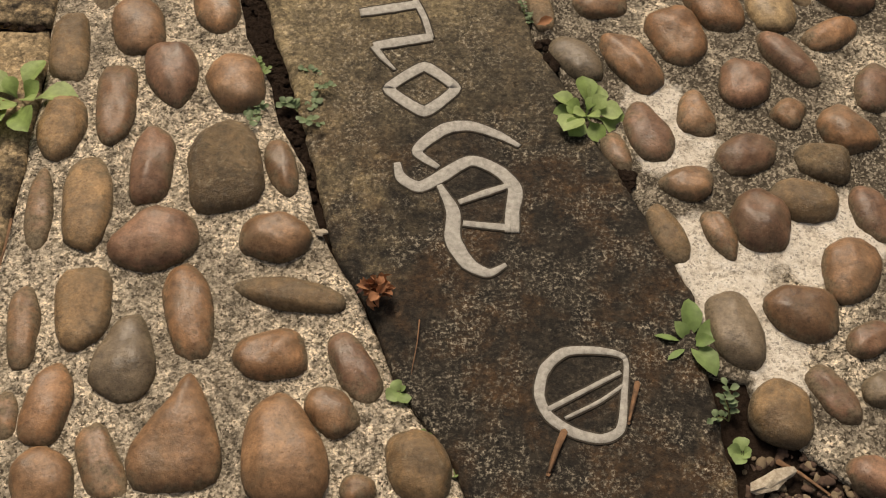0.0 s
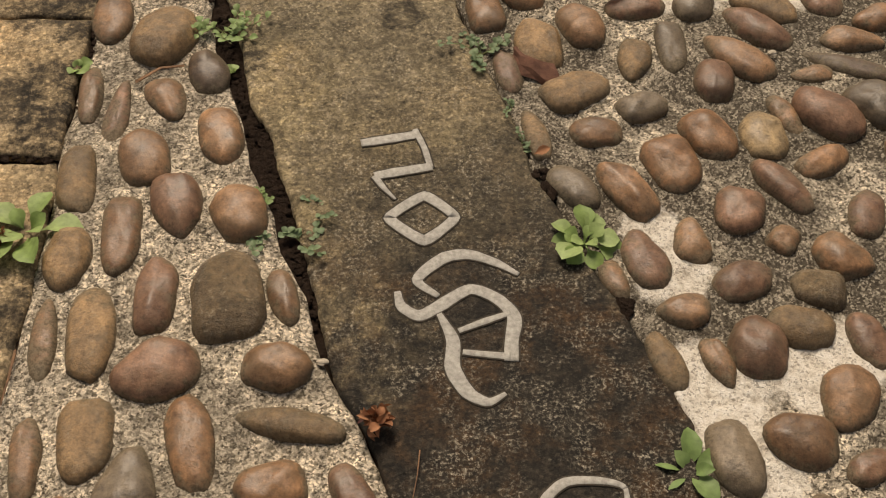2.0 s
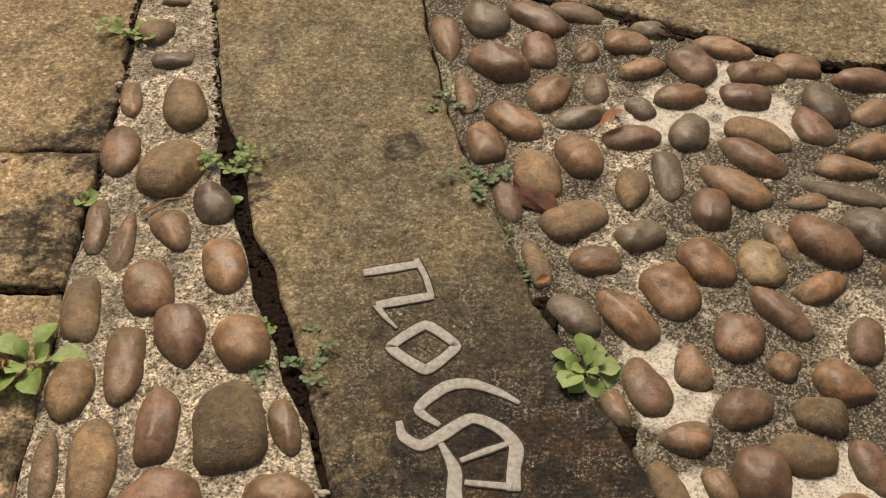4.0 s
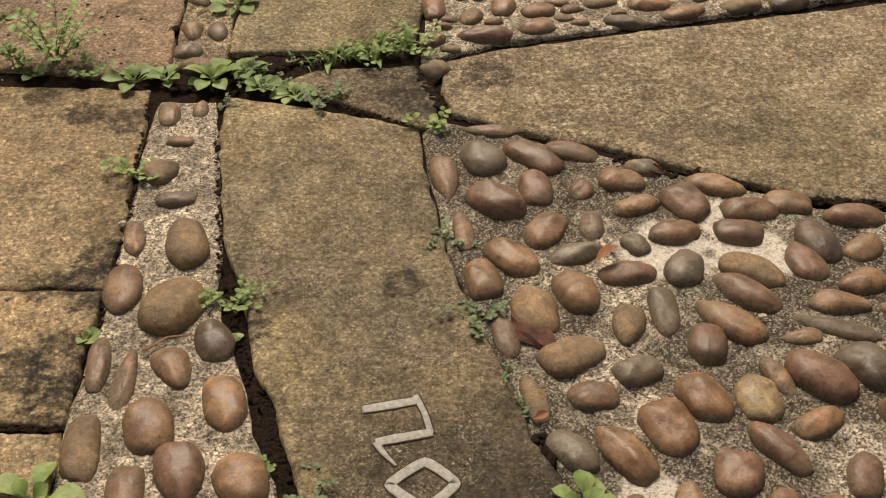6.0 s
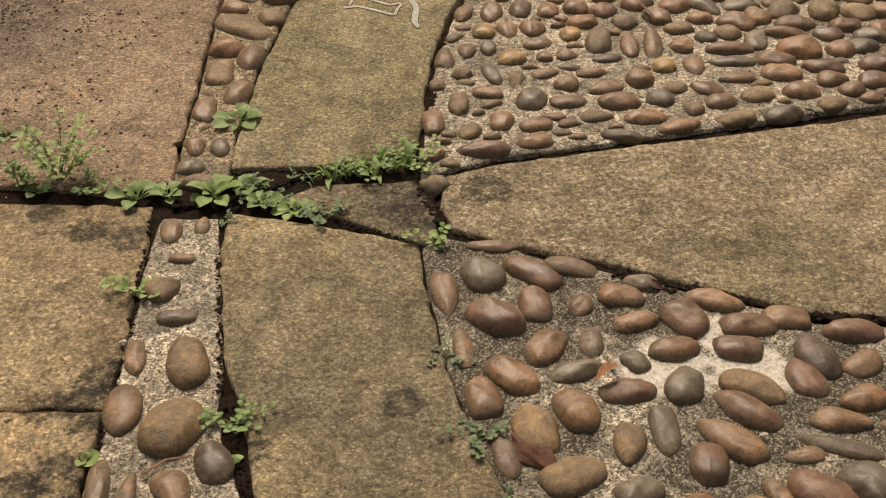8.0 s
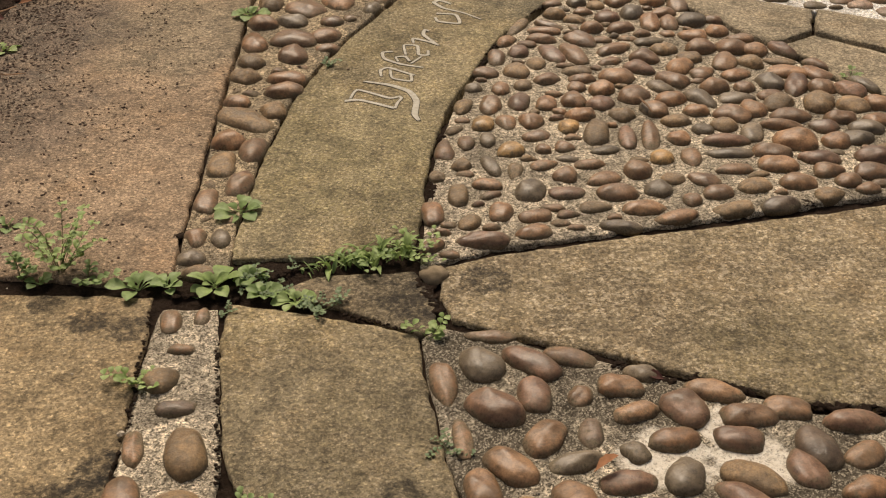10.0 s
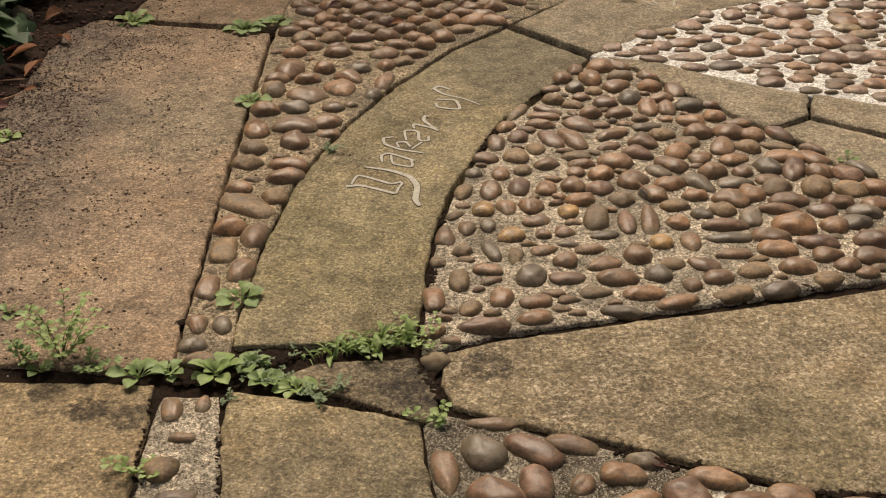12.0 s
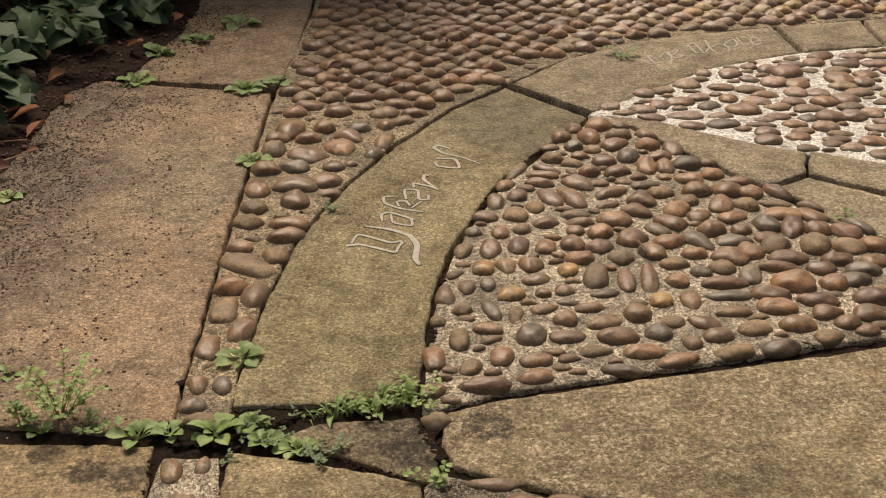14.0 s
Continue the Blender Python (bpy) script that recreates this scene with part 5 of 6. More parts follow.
glyph("letter", [[(-0.110, 1.096, 0.0135), (-0.063, 1.106, 0.0155), (-0.029, 1.114, 0.0136)], [(-0.036, 1.123, 0.0078), (-0.022, 1.087, 0.0086), (-0.013, 1.050, 0.0085)], [(-0.011, 1.053, 0.0133), (-0.061, 1.042, 0.0160), (-0.089, 1.035, 0.0132)], [(-0.089, 1.035, 0.0094), (-0.076, 1.014, 0.0075), (-0.059, 0.993, 0.0028)]], M_INLAY, flag_a, "pale grey inlaid letter", 0.0006, 0.0009, 0.004, 0.42)
glyph("letter", [[(-0.067, 0.961, 0.0146), (-0.021, 1.000, 0.0158), (0.020, 0.963, 0.0137), (-0.020, 0.923, 0.0162), (-0.067, 0.961, 0.0146)]], M_INLAY, flag_a, "pale grey inlaid letter", 0.0006, 0.0009, 0.004, 0.42)
glyph("letter", [[(-0.001, 0.833, 0.0069), (-0.028, 0.859, 0.0140), (0.005, 0.894, 0.0178), (0.038, 0.900, 0.0152), (0.074, 0.886, 0.0115), (0.101, 0.868, 0.0053)]], M_INLAY, flag_a, "pale grey inlaid letter", 0.0006, 0.0009, 0.004, 0.8)
glyph("letter", [[(-0.053, 0.840, 0.0078), (-0.047, 0.817, 0.0138), (-0.025, 0.803, 0.0154), (-0.002, 0.816, 0.0172), (0.038, 0.844, 0.0157), (0.072, 0.830, 0.0156), (0.093, 0.802, 0.0171), (0.089, 0.766, 0.0177), (0.088, 0.736, 0.0183)], [(0.087, 0.743, 0.0109), (0.063, 0.745, 0.0092), (0.029, 0.749, 0.0075)], [(0.024, 0.780, 0.0068), (0.057, 0.795, 0.0094), (0.089, 0.808, 0.0069)], [(-0.000, 0.806, 0.0069), (0.017, 0.766, 0.0169), (0.017, 0.725, 0.0199), (0.035, 0.691, 0.0180), (0.059, 0.678, 0.0114), (0.080, 0.690, 0.0049)]], M_INLAY, flag_a, "pale grey inlaid letter", 0.0006, 0.0009, 0.004, 0.8)
glyph("letter", [[(0.211, 0.565, 0.0064), (0.183, 0.575, 0.0090), (0.144, 0.573, 0.0115), (0.120, 0.550, 0.0127), (0.113, 0.518, 0.0113), (0.123, 0.492, 0.0111), (0.149, 0.473, 0.0123), (0.179, 0.466, 0.0110), (0.200, 0.478, 0.0099), (0.207, 0.519, 0.0075), (0.211, 0.565, 0.0057)], [(0.121, 0.500, 0.0062), (0.161, 0.523, 0.0056), (0.205, 0.548, 0.0051)], [(0.140, 0.490, 0.0037), (0.179, 0.511, 0.0044), (0.206, 0.531, 0.0038)]], M_INLAY, flag_a, "pale grey inlaid letter", 0.0006, 0.0009, 0.004, 0.8)
glyph("letter_m", [[(-0.238, 2.794, 0.0125), (-0.199, 2.799, 0.0104), (-0.111, 2.749, 0.0103)], [(-0.225, 2.807, 0.0062), (-0.208, 2.860, 0.0084), (-0.127, 2.809, 0.0104), (-0.099, 2.818, 0.0084)], [(-0.197, 2.912, 0.0064), (-0.130, 2.888, 0.0128), (-0.078, 2.847, 0.0160), (-0.058, 2.789, 0.0160), (-0.061, 2.715, 0.0160), (-0.050, 2.677, 0.0080)], [(-0.103, 2.819, 0.0075), (-0.096, 2.806, 0.0075), (-0.105, 2.780, 0.0075), (-0.110, 2.748, 0.0075)]], M_INLAY_FAR, flag_f, "pale grey inlaid letter M", 0.0005, 0.0011, 0.0025)
glyph("letter_a", [[(-0.152, 2.942, 0.0065), (-0.155, 2.982, 0.0087), (-0.133, 2.996, 0.0088), (-0.065, 2.945, 0.0087)], [(-0.130, 2.985, 0.0065), (-0.122, 2.930, 0.0065), (-0.074, 2.910, 0.0086), (-0.075, 2.953, 0.0065)]], M_INLAY_FAR, flag_f, "pale grey inlaid letter a", 0.0005, 0.0011, 0.0025)
glyph("letter_k", [[(-0.126, 3.106, 0.0068), (-0.154, 3.099, 0.0090), (-0.147, 3.057, 0.0090), (-0.104, 3.020, 0.0088), (-0.043, 2.995, 0.0065)], [(-0.110, 3.036, 0.0067), (-0.117, 3.067, 0.0067), (-0.092, 3.069, 0.0090), (-0.080, 3.038, 0.0067)], [(-0.076, 3.023, 0.0067), (-0.049, 3.067, 0.0067)]], M_INLAY_FAR, flag_f, "pale grey inlaid letter k", 0.0005, 0.0011, 0.0025)
glyph("letter_e", [[(-0.091, 3.081, 0.0067), (-0.097, 3.148, 0.0068), (-0.061, 3.142, 0.0091), (-0.056, 3.083, 0.0090), (-0.032, 3.078, 0.0090), (-0.031, 3.109, 0.0068)]], M_INLAY_FAR, flag_f, "pale grey inlaid letter e", 0.0005, 0.0011, 0.0025)
glyph("letter_r", [[(-0.071, 3.163, 0.0068), (-0.073, 3.195, 0.0093), (-0.028, 3.169, 0.0091), (-0.003, 3.143, 0.0045)], [(-0.003, 3.143, 0.0068), (-0.044, 3.219, 0.0116), (-0.041, 3.256, 0.0094), (-0.030, 3.247, 0.0070)]], M_INLAY_FAR, flag_f, "pale grey inlaid letter r", 0.0005, 0.0011, 0.0025)
glyph("letter_o", [[(-0.009, 3.381, 0.0097), (0.046, 3.369, 0.0096), (0.056, 3.302, 0.0094), (-0.003, 3.319, 0.0096), (-0.012, 3.350, 0.0072)]], M_INLAY_FAR, flag_f, "pale grey inlaid letter o", 0.0005, 0.0011, 0.0025)
glyph("letter_f", [[(0.033, 3.456, 0.0074), (-0.000, 3.486, 0.0123), (-0.016, 3.468, 0.0123), (0.013, 3.421, 0.0097), (0.071, 3.381, 0.0072), (0.119, 3.330, 0.0048)]], M_INLAY_FAR, flag_f, "pale grey inlaid letter f", 0.0005, 0.0011, 0.0025)
glyph("letter_t", [[(0.724, 4.309, 0.0058), (0.743, 4.264, 0.0058), (0.761, 4.244, 0.0058), (0.787, 4.261, 0.0058)], [(0.751, 4.386, 0.0058), (0.761, 4.302, 0.0058), (0.77, 4.253, 0.0058)]], M_INLAY_FAR, flag_g, "pale grey inlaid letter t", 0.0005, 0.0013)
glyph("letter_h", [[(0.76, 4.35, 0.0058), (0.789, 4.312, 0.0058), (0.808, 4.334, 0.0058)], [(0.799, 4.33, 0.0058), (0.834, 4.39, 0.0058), (0.841, 4.344, 0.0058), (0.835, 4.281, 0.0058), (0.821, 4.231, 0.0058)]], M_INLAY_FAR, flag_g, "pale grey inlaid letter h", 0.0005, 0.0013)
glyph("letter_e", [[(0.832, 4.381, 0.0058), (0.841, 4.337, 0.0058), (0.876, 4.397, 0.0058), (0.872, 4.417, 0.0058), (0.848, 4.375, 0.0058)], [(0.841, 4.337, 0.0058), (0.859, 4.307, 0.0058), (0.889, 4.343, 0.0058)]], M_INLAY_FAR, flag_g, "pale grey inlaid letter e", 0.0005, 0.0013)
glyph("letter_w", [[(0.912, 4.434, 0.0058), (0.938, 4.482, 0.0058), (0.964, 4.49, 0.0058)], [(0.928, 4.448, 0.0058), (0.94, 4.364, 0.0058), (0.973, 4.371, 0.0058)], [(0.955, 4.481, 0.0058), (0.966, 4.372, 0.0058)], [(1.001, 4.518, 0.0058), (0.997, 4.431, 0.0058), (0.973, 4.371, 0.0058)]], M_INLAY_FAR, flag_g, "pale grey inlaid letter W", 0.0005, 0.0013)
glyph("letter_h", [[(0.999, 4.523, 0.0058), (1.001, 4.418, 0.0058), (1.007, 4.379, 0.0058)], [(1.003, 4.428, 0.0058), (1.042, 4.475, 0.0058), (1.069, 4.423, 0.0058), (1.057, 4.375, 0.0058), (1.037, 4.386, 0.0058)]], M_INLAY_FAR, flag_g, "pale grey inlaid letter h", 0.0005, 0.0013)
glyph("letter_o", [[(1.063, 4.473, 0.0058), (1.106, 4.531, 0.0058), (1.111, 4.475, 0.0058), (1.088, 4.427, 0.0058), (1.064, 4.443, 0.0058), (1.063, 4.473, 0.0058)]], M_INLAY_FAR, flag_g, "pale grey inlaid letter o", 0.0005, 0.0013)
glyph("letter_l", [[(1.123, 4.556, 0.0058), (1.13, 4.449, 0.0058), (1.146, 4.453, 0.0058)]], M_INLAY_FAR, flag_g, "pale grey inlaid letter l", 0.0005, 0.0013)
glyph("letter_e", [[(1.167, 4.517, 0.0058), (1.188, 4.546, 0.0058), (1.204, 4.504, 0.0058), (1.172, 4.491, 0.0058)], [(1.167, 4.517, 0.0058), (1.169, 4.446, 0.0058), (1.203, 4.474, 0.0058)]], M_INLAY_FAR, flag_g, "pale grey inlaid letter e", 0.0005, 0.0013)


# ---- cobble panels ----
def pack(stones, poly, length, width, turn, tones, seed, keep):
    """Close-set uneven courses of pebbles round the stones that lie there already."""
    rng = np.random.default_rng(seed)
    lo, hi = poly.min(0), poly.max(0)
    arr = np.array([s[:4] for s in stones])
    out = []
    for r, y in enumerate(np.arange(lo[1], hi[1], 0.94 * width)):
        for x in np.arange(lo[0] + (r % 2) * length / 2, hi[0], 0.97 * length):
            w = Vector((x * 4, y * 4, seed))
            px, py = x + 0.03 * noise.noise(w) + rng.normal(0, 0.006), y + 0.04 * noise.noise(w + Vector((7, 3, 1))) + rng.normal(0, 0.005)
            L, W = length * rng.uniform(0.82, 1.12), width * rng.uniform(0.8, 1.1)
            if not keep(px, py) or not inside(np.array([(px, py), (px - L / 2, py), (px + L / 2, py), (px, py - W / 2), (px, py + W / 2)]), poly).all():
                continue
            if (np.hypot((arr[:, 0] - px) / (arr[:, 2] + L), (arr[:, 1] - py) / (arr[:, 3] + W)) < 0.47).any():
                continue
            out.append((px, py, L, W, turn(px, py) + rng.normal(0, 16), tones[rng.integers(len(tones))]))
    return out


def outline_of(points):
    return resample(points, 0.05, 0.0, 0)


BROWNS = "bbbbooppttgd"
fill_right = fill(PANELS["right"], outline_of(PANEL_R), (0.06, 0.1), lambda x, y: 140 if y < 1.2 else 165, 20, BROWNS, 0.008, 2500, 21, lambda x, y: x > 0.42 + 0.2 * (y - 0.4))
fill_left = fill(PANELS["left"], outline_of(PANEL_L), (0.08, 0.12), lambda x, y: 95, 25, BROWNS, 0.01, 1500, 20, lambda x, y: y < 0.5 or x < -0.5 and y < 0.7)
fill_wedge = fill(PANELS["wedge"], outline_of(PANEL_W), (0.05, 0.085), lambda x, y: 170, 25, "bbbooptg", -0.001, 6000, 22)
pack_white = pack(PANELS["white"], outline_of(PANEL_V), 0.1, 0.072, lambda x, y: 175, "kkkoopkctk", 27, lambda x, y: x > 0.9)
# the light gradient is put into the tones: browner left, paler from x 0.5
pack_band = pack(PANELS["band"], outline_of(PANEL_X), 0.098, 0.079, lambda x, y: 172 if x < 0.4 else 12, "bbbtotbopb", 28, lambda x, y: x < 0.5)
pack_band += pack(PANELS["band"], outline_of(PANEL_X), 0.098, 0.079, lambda x, y: 12, "kkckotkyck", 29, lambda x, y: x >= 0.5)
fill_white = pack_white + fill(PANELS["white"] + pack_white, outline_of(PANEL_V), (0.05, 0.08), lambda x, y: 172, 18, "kkkooktct", -0.001, 1500, 23)
fill_band = pack_band + fill(PANELS["band"] + pack_band, outline_of(PANEL_X), (0.05, 0.08), lambda x, y: 170 if x < 0.5 else 10, 30, "bbbtttooop", -0.001, 8000, 24)
fill_band.sort(key=lambda s: s[1])
cobble_panel("left", PANEL_L, M_BED, "panel of large brown river pebbles in gritty mortar", -0.006, 0.011, 31, fill_left, grow=0.006)
cobble_panel("right", PANEL_R, M_BED_R, "panel of brown river pebbles in dirty weathered mortar", -0.006, 0.012, 32, fill_right)
cobble_panel("wedge", PANEL_W, M_BED, "wedge of small close-set brown pebbles in mortar", -0.004, 0.018, 33, fill_wedge, grow=0.0)
cobble_panel("white", PANEL_V, M_BED_V, "panel of brown pebbles in fresh white mortar", -0.004, 0.03, 34, fill_white, grow=0.035)
cobble_panel("band", PANEL_X, M_BED_X, "band of dull brown pebbles along the path", -0.004, 0.03, 35, fill_band, grow=0.005)

# ---- weeds ----
weed("rosette", 0.189, 0.925, 0.054, 9, "bright", "broad-leaved bright green weed in a paving joint")
weed("rosette", 0.288, 0.592, 0.049, 7, "point", "light green weed with pointed leaves beside pebbles")
weed("rosette", -0.540, 0.936, 0.076, 6, "bright", "broad-leaved bright green weed in a paving joint")
weed("clover", -0.041, 0.524, 0.018, 4, "mid", "tiny round-leaved green seedling in the crack")
weed("clover", 0.018, 0.424, 0.015, 4, "mid", "tiny round-leaved green seedling in the crack")
weed("clover", -0.010, 0.470, 0.012, 3, "mid", "tiny round-leaved green seedling in the crack")
weed("sprig", -0.223, 0.923, 0.013, 12, "blue", "creeping bluish-green weed with tiny leaves")
weed("sprig", -0.180, 0.924, 0.015, 16, "blue", "creeping bluish-green weed with tiny leaves")
weed("sprig", -0.161, 0.972, 0.013, 10, "blue", "creeping bluish-green weed with tiny leaves")
weed("sprig", -0.241, 0.994, 0.012, 8, "mid", "delicate green weed with small round leaflets")
weed("sprig", 0.321, 0.493, 0.013, 14, "blue", "creeping bluish-green weed with tiny leaves")
weed("clover", 0.332, 0.453, 0.020, 5, "mid", "tiny round-leaved green seedling in the crack")
weed("sprig", -0.329, 1.333, 0.017, 34, "mid", "delicate green weed with small round leaflets")
weed("clover", -0.304, 1.243, 0.017, 5, "bright", "small bright round-leaved seedling in the crack")
weed("sprig", 0.060, 1.285, 0.014, 36, "blue", "creeping bluish-green weed with tiny leaves")
weed("sprig", 0.014, 1.471, 0.012, 22, "blue", "creeping bluish-green weed with tiny leaves")
weed("sprig", 0.102, 1.171, 0.009, 10, "blue", "creeping bluish-green weed with tiny leaves")
weed("sprig", 0.112, 1.094, 0.009, 14, "blue", "creeping bluish-green weed with tiny leaves")
weed("clover", -0.529, 1.248, 0.024, 5, "bright", "small bright round-leaved seedling in the crack")
weed("sprig", -0.540, 1.674, 0.021, 20, "bright", "feathery bright green weed with small leaflets")
weed("sprig", -0.019, 1.777, 0.021, 12, "bright", "feathery bright green weed with small leaflets")
weed("rosette", -0.430, 2.249, 0.057, 7, "mid", "broad-leaved green weed growing from a joint")
weed("rosette", -0.589, 1.958, 0.062, 6, "mid", "broad-leaved green weed growing from a joint")
weed("rosette", -0.441, 1.964, 0.060, 8, "bright", "broad-leaved bright green weed in a paving joint")
weed("rosette", -0.373, 1.993, 0.040, 9, "mid", "broad-leaved green weed growing from a joint")
weed("rosette", -0.530, 1.967, 0.044, 6, "mid", "broad-leaved green weed growing from a joint")
weed("rosette", -0.338, 1.932, 0.039, 10, "mid", "broad-leaved green weed growing from a joint")
weed("rosette", -0.276, 1.907, 0.044, 8, "bright", "broad-leaved bright green weed in a paving joint")
weed("sprig", -0.215, 1.887, 0.015, 18, "blue", "creeping bluish-green weed with tiny leaves")
weed("grass", -0.181, 2.040, 0.051, 26, "bright", "tuft of bright green grass in the joint")
weed("grass", -0.114, 2.070, 0.052, 30, "bright", "tuft of bright green grass in the joint")
weed("sprig", -0.069, 2.080, 0.02, 34, "bright", "feathery bright green weed with small leaflets")
weed("sprig", -0.140, 2.062, 0.018, 30, "mid", "delicate green weed with small round leaflets")
weed("sprig", -0.362, 1.972, 0.013, 28, "blue", "creeping bluish-green weed with tiny leaves")
weed("sprig", -0.318, 1.945, 0.012, 28, "blue", "creeping bluish-green weed with tiny leaves")
weed("sprig", -0.235, 1.893, 0.012, 24, "blue", "creeping bluish-green weed with tiny leaves")
weed("sprig", -0.408, 1.875, 0.010, 14, "blue", "creeping bluish-green weed with tiny leaves")
weed("sprig", -0.295, 2.035, 0.010, 12, "blue", "creeping bluish-green weed with tiny leaves")
weed("sprig", -0.755, 2.02, 0.022, 80, "bright", "feathery bright green weed with small leaflets", upright=2.0)
weed("sprig", -0.83, 2.0, 0.022, 20, "mid", "delicate green weed with small round leaflets", upright=1.3)
weed("rosette", -0.789, 1.983, 0.034, 7, "mid", "broad-leaved green weed growing from a joint")
weed("rosette", -0.914, 2.203, 0.037, 6, "mid", "broad-leaved green weed growing from a joint")
weed("sprig", -0.699, 1.981, 0.023, 16, "mid", "delicate green weed with small round leaflets")
weed("grass", -0.247, 2.021, 0.034, 12, "mid", "thin tuft of green grass in the joint")
weed("rosette", -0.550, 3.392, 0.063, 9, "mid", "broad-leaved green weed growing from a joint")
weed("rosette", -1.059, 4.157, 0.072, 9, "bright", "broad-leaved bright green weed in a paving joint")
weed("rosette", -0.659, 4.047, 0.073, 10, "mid", "broad-leaved green weed growing from a joint")
weed("rosette", -0.562, 4.132, 0.064, 8, "mid", "broad-leaved green weed growing from a joint")
weed("rosette", -1.047, 4.497, 0.073, 9, "mid", "broad-leaved green weed growing from a joint")
weed("rosette", -0.926, 4.658, 0.075, 8, "mid", "broad-leaved green weed growing from a joint")
weed("rosette", -0.790, 4.861, 0.089, 6, "mid", "broad-leaved green weed growing from a joint")
weed("rosette", -1.201, 3.151, 0.054, 6, "bright", "broad-leaved bright green weed in a paving joint")
weed("sprig", -0.308, 3.012, 0.017, 12, "blue", "creeping bluish-green weed with tiny leaves")
weed("sprig", 0.666, 4.361, 0.026, 16, "mid", "delicate green weed with small round leaflets")
weed("sprig", 1.057, 2.910, 0.016, 14, "mid", "delicate green weed with small round leaflets")


# ---- the planted bed beside the path ----
def heap(v, d):
    return 0.0035 + 0.06 * np.clip(d / 0.5, 0, 1) + 0.012 * np.clip(d / 0.05, 0, 1) * ripple(v, 14, 6) + 0.004 * ripple(v, 60, 7)


BED = [(-1.737, 2.145), (-1.430, 2.868), (-1.283, 3.236), (-1.261, 3.522), (-1.275, 3.827), (-1.260, 4.054), (-1.207, 4.154), (-1.089, 4.248), (-1.050, 4.462), (-1.009, 4.756), (-1.005, 5.133), (-1.066, 5.897), (-1.212, 7.124), (-4.184, 7.428), (-3.189, 3.967)]
planting_bed = part("planting_bed", sheet("planting_bed", resample(BED, 0.03, 0.016, 41), 0.035, heap, 0.03, 0.012, 41), M_LITTER)
tagged(planting_bed, "dark litter-strewn soil beside the path flags", "flower bed", "", "structure")


def clod_mesh(seed):
    bm = bmesh.new()
    bmesh.ops.create_icosphere(bm, subdivisions=2, radius=0.5)
    for v in bm.verts:
        v.co *= 1 + 0.45 * noise.noise(v.co * 3 + Vector((seed, 0, 0)))
        v.co.z *= 0.7
    me = bpy.data.meshes.new("clod")
    bm.to_mesh(me)
    bm.free()
    return me


CLODS = [clod_mesh(s) for s in (1, 5, 9, 14)]
crumb = random.Random(8)


def scatter(name, label, spots, material):
    """Countless crumbs as one mesh."""
    verts, faces = [], []
    for x, y, z, size in spots:
        me = crumb.choice(CLODS)
        m = pose(x, y, z, crumb.uniform(-15, 15), crumb.uniform(-15, 15), crumb.uniform(0, 360)) @ Matrix.Diagonal((size * crumb.uniform(0.7, 1.9), size, size * 0.55, 1))
        k = len(verts)
        verts += [m @ v.co for v in me.vertices]
        faces += [tuple(k + i for i in p.vertices) for p in me.polygons]
    ob = part(name, mesh_of(name, verts, faces), material)
    return tagged(ob, label, "debris", "", "stuff")


def fall_off(n, reach, small):
    """Spots that thin out from the planting bed towards the path's far side."""
    out = []
    while len(out) < n:
        y = crumb.uniform(1.95, 4.1)
        edge = -1.32 + 0.09 * (y - 2.0) + 0.06 * math.sin(5 * y)
        u = crumb.expovariate(1 / reach)
        clump = noise.noise(Vector((edge * 3 + u * 7, y * 5, 2)))
        if u < 0.95 and clump > crumb.uniform(-0.5, 0.3):
            out.append((edge + u, y, 0.0025, crumb.choice((0.0016, 0.002, 0.0026, 0.003, 0.004, 0.0055)) * small))
    return out


scatter("soil_crumbs", "dark soil crumbs strewn over the path flag", fall_off(4600, 0.24, 1.1), M_CRUMB)
scatter("grit", "pale grit grains strewn over the path flag", fall_off(70, 0.4, 0.9), M_ASH)


def clods(x0, y0, x1, y1, n, size, z=0.0):
    return [(x0 + (x1 - x0) * i / n + crumb.uniform(-0.5, 0.5) * size, y0 + (y1 - y0) * i / n + crumb.uniform(-0.5, 0.5) * size, z, size * crumb.uniform(0.3, 1.0)) for i in range(n)]


def wide(x0, y0, x1, y1, n, across):
    return [(x0 + (x1 - x0) * i / n + crumb.uniform(-0.5, 0.5) * across, y0 + (y1 - y0) * i / n + crumb.uniform(-0.5, 0.5) * across, 0, crumb.uniform(0.003, 0.009)) for i in range(n)]


